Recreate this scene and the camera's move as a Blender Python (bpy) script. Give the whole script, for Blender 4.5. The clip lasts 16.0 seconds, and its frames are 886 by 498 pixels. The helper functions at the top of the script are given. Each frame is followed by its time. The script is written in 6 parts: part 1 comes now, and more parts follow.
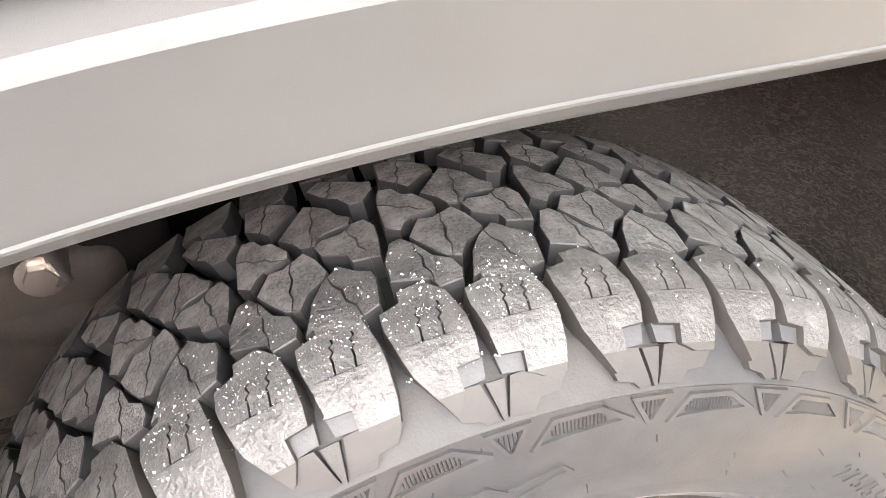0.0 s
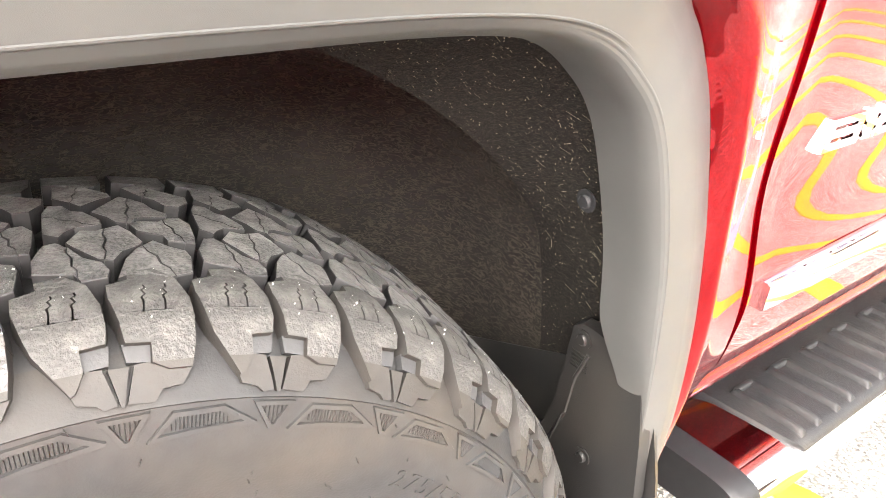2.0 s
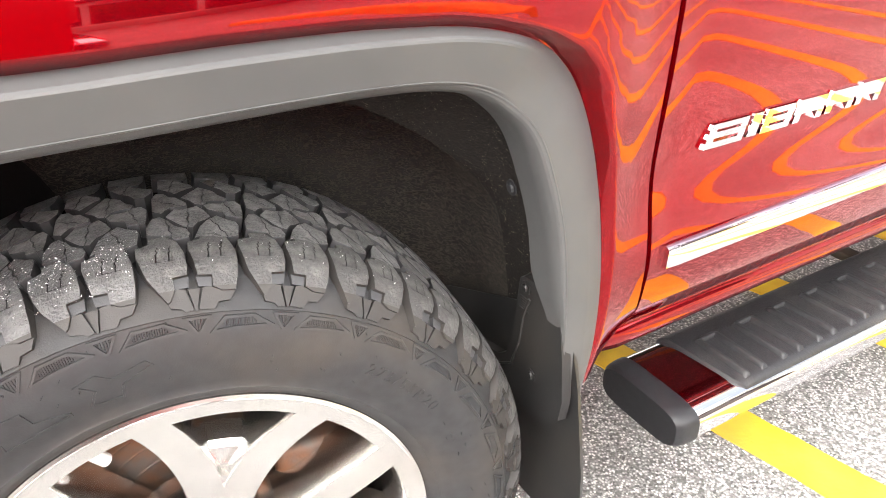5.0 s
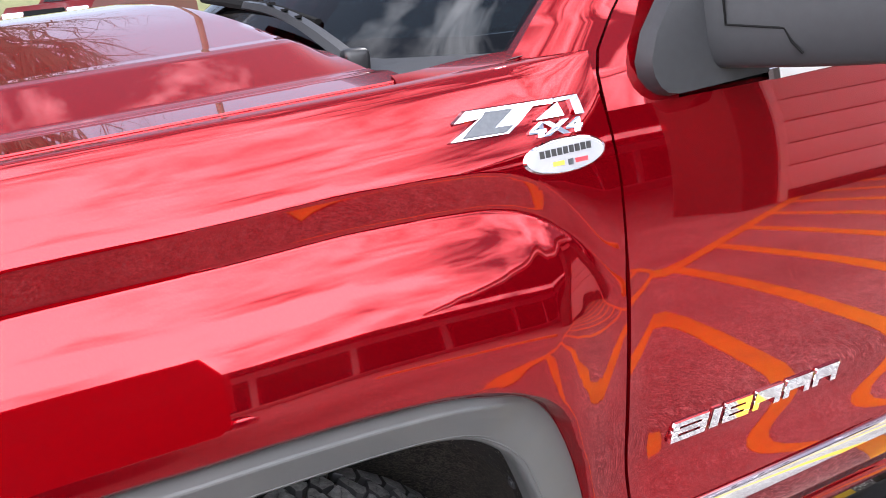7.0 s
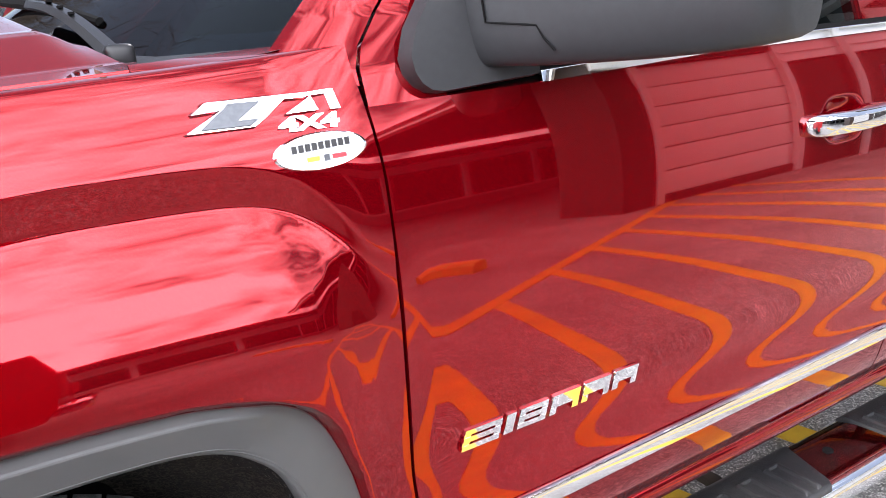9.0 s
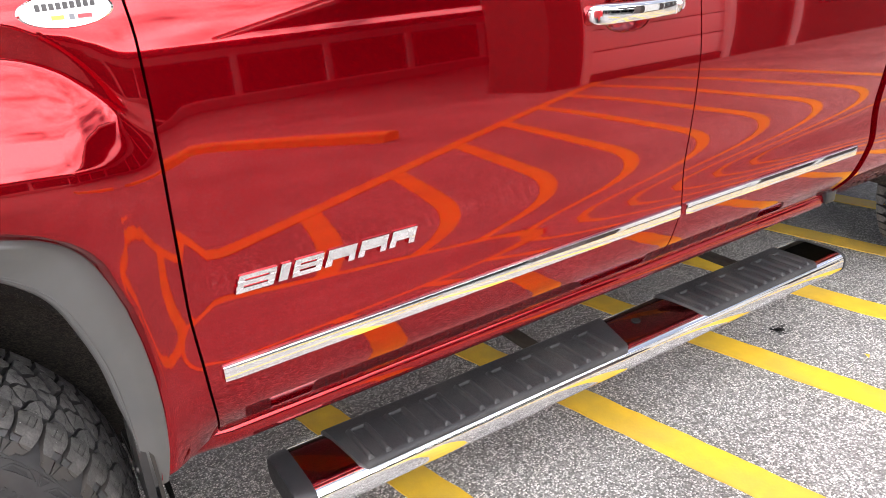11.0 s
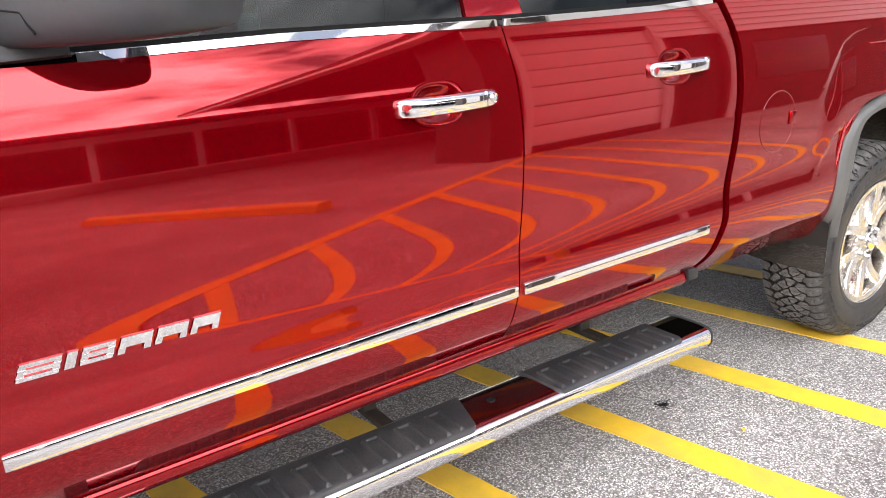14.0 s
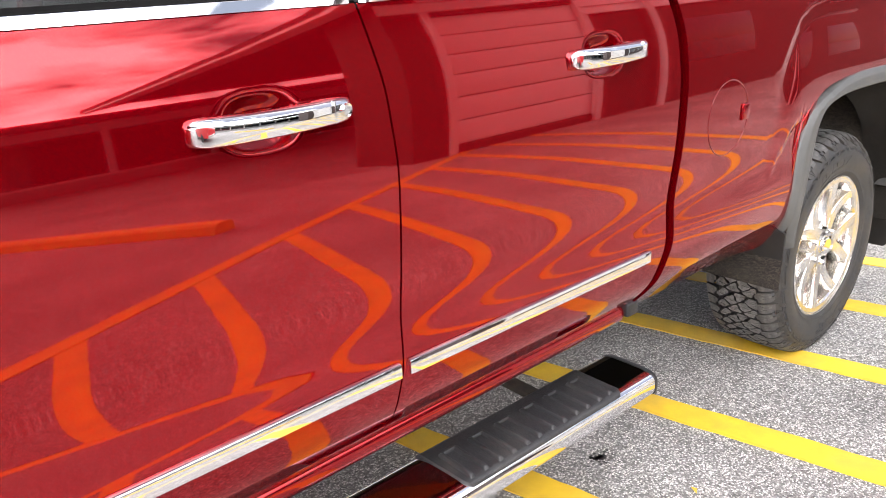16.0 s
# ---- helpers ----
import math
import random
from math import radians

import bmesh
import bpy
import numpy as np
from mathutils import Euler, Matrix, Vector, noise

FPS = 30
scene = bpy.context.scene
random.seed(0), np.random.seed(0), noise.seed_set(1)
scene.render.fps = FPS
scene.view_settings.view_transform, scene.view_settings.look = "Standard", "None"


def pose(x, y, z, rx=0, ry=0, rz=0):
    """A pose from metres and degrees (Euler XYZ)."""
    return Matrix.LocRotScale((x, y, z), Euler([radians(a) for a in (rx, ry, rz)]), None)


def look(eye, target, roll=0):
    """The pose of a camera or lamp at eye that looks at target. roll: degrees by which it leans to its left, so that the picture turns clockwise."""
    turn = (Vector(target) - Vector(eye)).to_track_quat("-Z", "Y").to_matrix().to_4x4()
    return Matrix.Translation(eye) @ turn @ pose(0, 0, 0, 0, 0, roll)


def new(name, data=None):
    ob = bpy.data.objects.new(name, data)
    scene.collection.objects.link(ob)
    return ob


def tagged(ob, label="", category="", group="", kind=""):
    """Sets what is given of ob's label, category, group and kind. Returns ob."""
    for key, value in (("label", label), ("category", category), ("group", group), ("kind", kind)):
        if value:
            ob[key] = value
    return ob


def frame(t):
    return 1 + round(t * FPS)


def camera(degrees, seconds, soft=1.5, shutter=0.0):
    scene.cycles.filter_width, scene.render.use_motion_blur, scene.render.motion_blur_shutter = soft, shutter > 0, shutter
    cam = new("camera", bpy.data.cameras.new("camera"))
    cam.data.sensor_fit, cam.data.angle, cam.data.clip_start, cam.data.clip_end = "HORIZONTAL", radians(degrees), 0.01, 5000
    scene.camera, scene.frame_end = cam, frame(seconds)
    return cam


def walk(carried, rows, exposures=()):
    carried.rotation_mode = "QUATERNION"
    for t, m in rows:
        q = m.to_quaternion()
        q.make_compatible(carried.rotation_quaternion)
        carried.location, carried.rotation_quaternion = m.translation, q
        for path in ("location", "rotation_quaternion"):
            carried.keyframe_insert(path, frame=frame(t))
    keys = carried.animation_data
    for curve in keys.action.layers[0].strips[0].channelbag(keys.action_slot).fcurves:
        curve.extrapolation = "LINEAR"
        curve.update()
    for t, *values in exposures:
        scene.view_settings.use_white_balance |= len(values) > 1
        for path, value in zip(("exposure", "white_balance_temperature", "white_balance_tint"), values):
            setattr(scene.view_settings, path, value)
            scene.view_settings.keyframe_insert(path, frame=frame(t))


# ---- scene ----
cam = camera(63.1, 16.0, soft=0.7)
PATH = [
    (0, (-0.165, -0.151, 1.006), (0.516, 1.364, -0.109), 0.4),
    (0.5, (-0.074, -0.182, 1.028), (0.777, 1.338, 0.046), 1.1),
    (1, (-0.004, -0.23, 1.011), (1.026, 1.214, 0.087), 1.9),
    (1.5, (-0.002, -0.261, 0.994), (1.081, 1.141, 0.065), 2.4),
    (2, (-0.007, -0.271, 0.99), (1.086, 1.127, 0.067), 2.9),
    (2.5, (-0.014, -0.282, 0.989), (1.079, 1.125, 0.081), 3.0),
    (3, (-0.026, -0.293, 1.001), (1.052, 1.121, 0.085), 2.1),
    (3.2, (-0.031, -0.297, 1.017), (1.038, 1.115, 0.087), 1.7),
    (5.3, (-0.031, -0.579, 1.156), (0.785, 0.95, 0.158), -1.3),
    (5.5, (-0.022, -0.62, 1.202), (0.758, 0.943, 0.228), -1.8),
    (6, (0.015, -0.725, 1.332), (0.704, 0.954, 0.492), -2.1),
    (6.5, (0.002, -0.748, 1.391), (0.704, 0.997, 0.712), -3.8),
    (7, (0.01, -0.704, 1.41), (0.73, 1.053, 0.782), -5.6),
    (7.5, (0.025, -0.674, 1.395), (0.817, 1.061, 0.794), -6.4),
    (8, (0.058, -0.682, 1.394), (0.911, 1.03, 0.808), -6.4),
    (8.5, (0.102, -0.714, 1.383), (1.015, 0.981, 0.84), -5.6),
    (9, (0.182, -0.768, 1.346), (1.127, 0.904, 0.785), -4.4),
    (9.5, (0.29, -0.84, 1.32), (1.274, 0.768, 0.65), -3.7),
    (10, (0.353, -0.904, 1.29), (1.331, 0.637, 0.471), -2.5),
    (12.5, (0.352, -1.2, 1.302), (1.35, 0.4, 0.636), -3.7),
    (13, (0.408, -1.205, 1.314), (1.425, 0.396, 0.679), -4.5),
    (13.5, (0.493, -1.23, 1.317), (1.535, 0.365, 0.709), -4.1),
    (14, (0.609, -1.263, 1.309), (1.683, 0.316, 0.715), -2.8),
    (14.5, (0.725, -1.263, 1.302), (1.838, 0.289, 0.707), -2.2),
    (15, (0.804, -1.132, 1.277), (1.906, 0.4, 0.616), -2.2),
    (15.5, (0.905, -1.005, 1.283), (2.031, 0.487, 0.573), -2.5),
    (16, (1.027, -0.933, 1.307), (2.224, 0.523, 0.639), -3.2),
]
walk(cam, [(t, look(eye, target, roll)) for t, eye, target, roll in PATH], [(0.0, 1.44, 6800, 12), (0.5, 1.18, 7150, 12), (1.0, 1.42, 7200, 12), (1.5, 1.40, 7200, 12), (3.2, 1.39, 7200, 12), (5.3, 0.44, 6700, 12), (6.0, 0.22, 6350, 13), (6.5, -0.24, 6100, 15), (9.0, -0.38, 6100, 15), (10.0, -0.34, 6600, 15), (12.5, -0.26, 6600, 15), (16.0, -0.31, 6600, 15)])

# ---- sky, sun ----
world = bpy.data.worlds.new("world")
scene.world = world
world.use_nodes = True
wn, wl = world.node_tree.nodes, world.node_tree.links
sky = wn.new("ShaderNodeTexSky")
sky.sky_type, sky.sun_disc = "NISHITA", False
SUN_EL, SUN_ROT = radians(50), radians(50)
sky.sun_elevation, sky.sun_rotation = SUN_EL, SUN_ROT
wco = wn.new("ShaderNodeTexCoord")
wmap = wn.new("ShaderNodeMapping")
wmap.inputs["Scale"].default_value = (1.0, 1.0, 2.6)
cloud = wn.new("ShaderNodeTexNoise")
cloud.inputs["Scale"].default_value, cloud.inputs["Detail"].default_value = 4.0, 12.0
cloud.inputs["Roughness"].default_value, cloud.inputs["Distortion"].default_value = 0.60, 0.5
ramp = wn.new("ShaderNodeValToRGB")
ramp.color_ramp.elements[0].position, ramp.color_ramp.elements[1].position = 0.47, 0.74
ramp.color_ramp.elements[0].color, ramp.color_ramp.elements[1].color = (0.04, 0.04, 0.04, 1), (0.97, 0.97, 0.97, 1)
wmix = wn.new("ShaderNodeMix")
wmix.data_type = "RGBA"
wmix.inputs["B"].default_value = (74.0, 74.3, 75.0, 1)
wl.new(wco.outputs["Generated"], wmap.inputs["Vector"])
wl.new(wmap.outputs["Vector"], cloud.inputs["Vector"])
wside = wn.new("ShaderNodeVectorMath")
wside.operation = "DOT_PRODUCT"
wside.inputs[1].default_value = (0.85, 1.0, 0.0)
wl.new(wco.outputs["Generated"], wside.inputs[0])
bank = wn.new("ShaderNodeMath")
bank.operation = "MULTIPLY_ADD"
bank.inputs[1].default_value = -0.23
wl.new(wside.outputs["Value"], bank.inputs[0])
wl.new(cloud.outputs["Fac"], bank.inputs[2])
wl.new(bank.outputs[0], ramp.inputs["Fac"])
wl.new(ramp.outputs["Color"], wmix.inputs["Factor"])
wl.new(sky.outputs["Color"], wmix.inputs["A"])
wl.new(wmix.outputs["Result"], wn["Background"].inputs["Color"])
wn["Background"].inputs["Strength"].default_value = 0.15

sun = new("sun", bpy.data.lights.new("sun", "SUN"))
sun.data.energy, sun.data.angle, sun.data.color = 4.2, radians(10), (1.0, 0.96, 0.9)
az = SUN_ROT
sun.matrix_world = look((math.sin(az) * math.cos(SUN_EL) * 30, math.cos(az) * math.cos(SUN_EL) * 30, math.sin(SUN_EL) * 30), (0, 0, 0))


# ---- materials ----
def material(name, base, rough=0.5, metal=0.0, second=None, scale=40.0, amount=0.5, bump=0.0, bump_scale=300.0, coat=0.0, rough_var=0.0, spec=0.5, stain=None, stain_scale=3.0, stain_amount=0.0, per_piece=0.0, coat_rough=0.03, coat_ior=1.5):
    """Base colour with grain at one scale, stains at a larger one, roughness variation and fine relief."""
    m = bpy.data.materials.new(name)
    m.use_nodes = True
    n, l = m.node_tree.nodes, m.node_tree.links
    p = n["Principled BSDF"]
    co = n.new("ShaderNodeTexCoord")
    p.inputs["Metallic"].default_value, p.inputs["Roughness"].default_value = metal, rough
    p.inputs["Coat Weight"].default_value, p.inputs["Coat Roughness"].default_value = coat, coat_rough
    p.inputs["Coat IOR"].default_value = coat_ior
    p.inputs["Specular IOR Level"].default_value = spec
    grain = n.new("ShaderNodeTexNoise")
    grain.inputs["Scale"].default_value, grain.inputs["Detail"].default_value = scale, 6.0
    l.new(co.outputs["Object"], grain.inputs["Vector"])
    mix = n.new("ShaderNodeMix")
    mix.data_type = "RGBA"
    mix.inputs["A"].default_value = (*base, 1)
    mix.inputs["B"].default_value = (*(second or [c * 0.75 for c in base]), 1)
    lift = n.new("ShaderNodeMapRange")
    lift.inputs["From Min"].default_value, lift.inputs["From Max"].default_value, lift.inputs["To Max"].default_value = 0.35, 0.65, amount
    l.new(grain.outputs["Fac"], lift.inputs["Value"])
    l.new(lift.outputs["Result"], mix.inputs["Factor"])
    out = mix.outputs["Result"]
    if stain:
        big = n.new("ShaderNodeTexNoise")
        big.inputs["Scale"].default_value, big.inputs["Detail"].default_value = stain_scale, 5.0
        l.new(co.outputs["Object"], big.inputs["Vector"])
        lim = n.new("ShaderNodeMapRange")
        lim.inputs["From Min"].default_value, lim.inputs["From Max"].default_value, lim.inputs["To Max"].default_value = 0.45, 0.7, stain_amount
        l.new(big.outputs["Fac"], lim.inputs["Value"])
        two = n.new("ShaderNodeMix")
        two.data_type = "RGBA"
        two.inputs["B"].default_value = (*stain, 1)
        l.new(out, two.inputs["A"])
        l.new(lim.outputs["Result"], two.inputs["Factor"])
        out = two.outputs["Result"]
    if per_piece:
        info = n.new("ShaderNodeObjectInfo")
        vary = n.new("ShaderNodeMapRange")
        vary.inputs["To Min"].default_value, vary.inputs["To Max"].default_value = 1 - per_piece, 1 + per_piece
        l.new(info.outputs["Random"], vary.inputs["Value"])
        three = n.new("ShaderNodeMix")
        three.data_type, three.blend_type = "RGBA", "MULTIPLY"
        three.inputs["Factor"].default_value = 1.0
        l.new(out, three.inputs["A"])
        l.new(vary.outputs["Result"], three.inputs["B"])
        out = three.outputs["Result"]
    l.new(out, p.inputs["Base Color"])
    if rough_var:
        rv = n.new("ShaderNodeMapRange")
        rv.inputs["To Min"].default_value, rv.inputs["To Max"].default_value = max(0, rough - rough_var), rough + rough_var
        l.new(grain.outputs["Fac"], rv.inputs["Value"])
        l.new(rv.outputs["Result"], p.inputs["Roughness"])
    if bump:
        fine = n.new("ShaderNodeTexNoise")
        fine.inputs["Scale"].default_value, fine.inputs["Detail"].default_value = bump_scale, 4.0
        l.new(co.outputs["Object"], fine.inputs["Vector"])
        b = n.new("ShaderNodeBump")
        b.inputs["Strength"].default_value, b.inputs["Distance"].default_value = bump, 0.002
        l.new(fine.outputs["Fac"], b.inputs["Height"])
        l.new(b.outputs["Normal"], p.inputs["Normal"])
    return m


def glass(name, tint, gloss=1.5):
    m = bpy.data.materials.new(name)
    m.use_nodes = True
    n, l = m.node_tree.nodes, m.node_tree.links
    n.remove(n["Principled BSDF"])
    clear, shine, fres, mixer = n.new("ShaderNodeBsdfTransparent"), n.new("ShaderNodeBsdfGlossy"), n.new("ShaderNodeFresnel"), n.new("ShaderNodeMixShader")
    clear.inputs["Color"].default_value = (*tint, 1)
    shine.inputs["Roughness"].default_value = 0.01
    fres.inputs["IOR"].default_value = gloss
    l.new(fres.outputs[0], mixer.inputs[0])
    l.new(clear.outputs[0], mixer.inputs[1])
    l.new(shine.outputs[0], mixer.inputs[2])
    l.new(mixer.outputs[0], n["Material Output"].inputs["Surface"])
    return m


RED = material("red_metallic_paint", (0.265, 0.0005, 0.0045), 0.05, 0.72, second=(0.25, 0.0004, 0.0036), scale=900, amount=0.5, coat=1.0, coat_rough=0.0, coat_ior=1.45, spec=0.0)
DARK_RED = material("red_gap_paint", (0.12, 0.002, 0.006), 0.3, 0.3, coat=0.6)
CHROME = material("polished_chrome", (0.80, 0.80, 0.81), 0.025, 1.0, second=(0.74, 0.74, 0.76), scale=25, amount=0.4, rough_var=0.02)
SATIN = material("brushed_badge_metal", (0.13, 0.135, 0.145), 0.38, 1.0, scale=200)
ALLOY = material("bright_alloy", (0.80, 0.79, 0.77), 0.20, 1.0, second=(0.70, 0.69, 0.67), scale=30, amount=0.5, rough_var=0.06, stain=(0.58, 0.52, 0.43), stain_scale=9, stain_amount=0.25)
FLARE = material("grey_textured_plastic", (0.070, 0.072, 0.071), 0.46, 0.0, second=(0.060, 0.062, 0.061), scale=25, amount=0.4, bump=0.10, bump_scale=2600, rough_var=0.05, stain=(0.12, 0.115, 0.105), stain_scale=5, stain_amount=0.3)
MIRROR_BLACK = material("satin_black_plastic", (0.020, 0.021, 0.023), 0.44, bump=0.15, bump_scale=1800, scale=80, rough_var=0.05, spec=0.4)
# unworn rubber, kept dark to paint in the shade of the grooves
GROOVE = material("clean_rubber_groove_shade", (0.030, 0.030, 0.031), 0.5, scale=90, amount=0.6, bump=0.15, bump_scale=500)
POCKET = material("smooth_black_rubber", (0.050, 0.051, 0.053), 0.5, scale=90, amount=0.6, bump=0.15, bump_scale=500)
RUBBER = material("tyre_rubber", (0.034, 0.035, 0.036), 0.52, second=(0.023, 0.023, 0.024), scale=60, amount=0.7, bump=0.12, bump_scale=600, stain=(0.060, 0.051, 0.041), stain_scale=9, stain_amount=0.6, spec=0.35)
TREAD = material("worn_tread_rubber", (0.078, 0.077, 0.074), 0.55, second=(0.052, 0.051, 0.050), scale=300, amount=0.9, bump=0.9, bump_scale=380, stain=(0.18, 0.175, 0.165), stain_scale=70, stain_amount=0.5, per_piece=0.15)
BLOCK_TOP = material("tread_block_rubber", (0.150, 0.148, 0.144), 0.50, second=(0.060, 0.060, 0.060), scale=420, amount=1.0, bump=1.0, bump_scale=520, stain=(0.27, 0.265, 0.255), stain_scale=95, stain_amount=0.6, per_piece=0.15)
TREAD_WET = material("wet_tread_rubber", (0.095, 0.095, 0.094), 0.30, second=(0.07, 0.07, 0.07), scale=220, amount=0.9, bump=1.0, bump_scale=330, stain=(0.17, 0.168, 0.16), stain_scale=55, stain_amount=0.6, per_piece=0.12)
def felt_material(name, k, grain_scale, wrinkled):
    """Dusty black liner: wrinkled grain, pale dust on the wrinkles and larger smears."""
    m = material(name, (0.019 * k, 0.0172 * k, 0.0155 * k), 0.82, second=(0.010 * k, 0.0092 * k, 0.0085 * k), scale=240, amount=0.9, stain=(0.034 * k, 0.029 * k, 0.023 * k), stain_scale=7, stain_amount=0.5, spec=0.3)
    n, l = m.node_tree.nodes, m.node_tree.links
    p = n["Principled BSDF"]
    co, turn, grain = n.new("ShaderNodeTexCoord"), n.new("ShaderNodeMapping"), n.new("ShaderNodeTexNoise")
    turn.inputs["Scale"].default_value = (0.6, 0.6, 1.5) if wrinkled else (1.0, 0.7, 1.3)
    grain.inputs["Scale"].default_value, grain.inputs["Detail"].default_value, grain.inputs["Distortion"].default_value = grain_scale, 5.0, 1.2
    l.new(co.outputs["Object"], turn.inputs["Vector"])
    l.new(turn.outputs["Vector"], grain.inputs["Vector"])
    # thin wavy crests between the wrinkles, or plain grit
    crest = n.new("ShaderNodeMapRange")
    if wrinkled:
        off, size = n.new("ShaderNodeMath"), n.new("ShaderNodeMath")
        off.operation, size.operation = "SUBTRACT", "ABSOLUTE"
        off.inputs[1].default_value = 0.5
        l.new(grain.outputs["Fac"], off.inputs[0])
        l.new(off.outputs[0], size.inputs[0])
        crest.inputs["From Min"].default_value, crest.inputs["From Max"].default_value = 0.0, 0.055
        crest.inputs["To Min"].default_value, crest.inputs["To Max"].default_value = 0.85, 0.0
        height = crest.outputs["Result"]
        l.new(size.outputs[0], crest.inputs["Value"])
    else:
        crest.inputs["From Min"].default_value, crest.inputs["From Max"].default_value, crest.inputs["To Max"].default_value = 0.51, 0.66, 0.9
        height = grain.outputs["Fac"]
        l.new(grain.outputs["Fac"], crest.inputs["Value"])
    dust = n.new("ShaderNodeMix")
    dust.data_type = "RGBA"
    dust.inputs["B"].default_value = (0.078 * k, 0.067 * k, 0.053 * k, 1)
    l.new(p.inputs["Base Color"].links[0].from_socket, dust.inputs["A"])
    l.new(crest.outputs["Result"], dust.inputs["Factor"])
    l.new(dust.outputs["Result"], p.inputs["Base Color"])
    b = n.new("ShaderNodeBump")
    b.inputs["Strength"].default_value, b.inputs["Distance"].default_value = 1.0, 0.0025 if wrinkled else 0.005
    l.new(height, b.inputs["Height"])
    l.new(b.outputs["Normal"], p.inputs["Normal"])
    return m


# k also stands in for light: the felt is raised, the flange lowered
LINER = felt_material("wheel_well_felt", 1.55, 120.0, True)
LINER_FLANGE = felt_material("gritty_black_liner_plastic", 0.60, 420.0, False)
FLAP = material("black_mud_flap_plastic", (0.020, 0.020, 0.020), 0.34, bump=0.2, bump_scale=700, stain=(0.05, 0.045, 0.037), stain_scale=9, stain_amount=0.4)
BLACK = material("black_underbody", (0.008, 0.008, 0.008), 0.9, bump=0.3, bump_scale=120, spec=0.08)
PAD = material("step_pad_rubber", (0.025, 0.026, 0.028), 0.46, second=(0.015, 0.016, 0.017), scale=70, amount=0.6, bump=0.4, bump_scale=900, stain=(0.075, 0.072, 0.066), stain_scale=10, stain_amount=0.4)
WIPER = material("black_wiper_plastic", (0.010, 0.010, 0.011), 0.35, bump=0.1, bump_scale=900)
IRON = material("rusty_brake_iron", (0.12, 0.10, 0.085), 0.6, 0.6, second=(0.20, 0.075, 0.025), scale=35, amount=0.7, bump=0.3)
FRAME_STEEL = material("dusty_suspension_steel", (0.026, 0.023, 0.020), 0.75, 0.2, second=(0.055, 0.043, 0.031), scale=25, amount=0.8, bump=0.4, bump_scale=200)
BOLT = material("zinc_bolt", (0.55, 0.53, 0.48), 0.35, 1.0, scale=60)
SEAT = material("grey_leather", (0.07, 0.07, 0.072), 0.5, bump=0.3)
WHITE = material("white_paint", (0.78, 0.78, 0.76), 0.6, scale=8, amount=0.4, second=(0.68, 0.68, 0.66))
INK = material("dark_printed_ink", (0.02, 0.02, 0.02), 0.4)
GOLD = material("gold_print", (0.65, 0.42, 0.05), 0.4)
RED_PRINT = material("red_print", (0.55, 0.04, 0.05), 0.4)
GLASS = glass("tinted_side_glass", (0.12, 0.16, 0.16), 1.33)
SCREEN = glass("windscreen_glass", (0.05, 0.07, 0.095), 1.45)
SALT = material("white_grit", (0.8, 0.8, 0.78), 0.4)


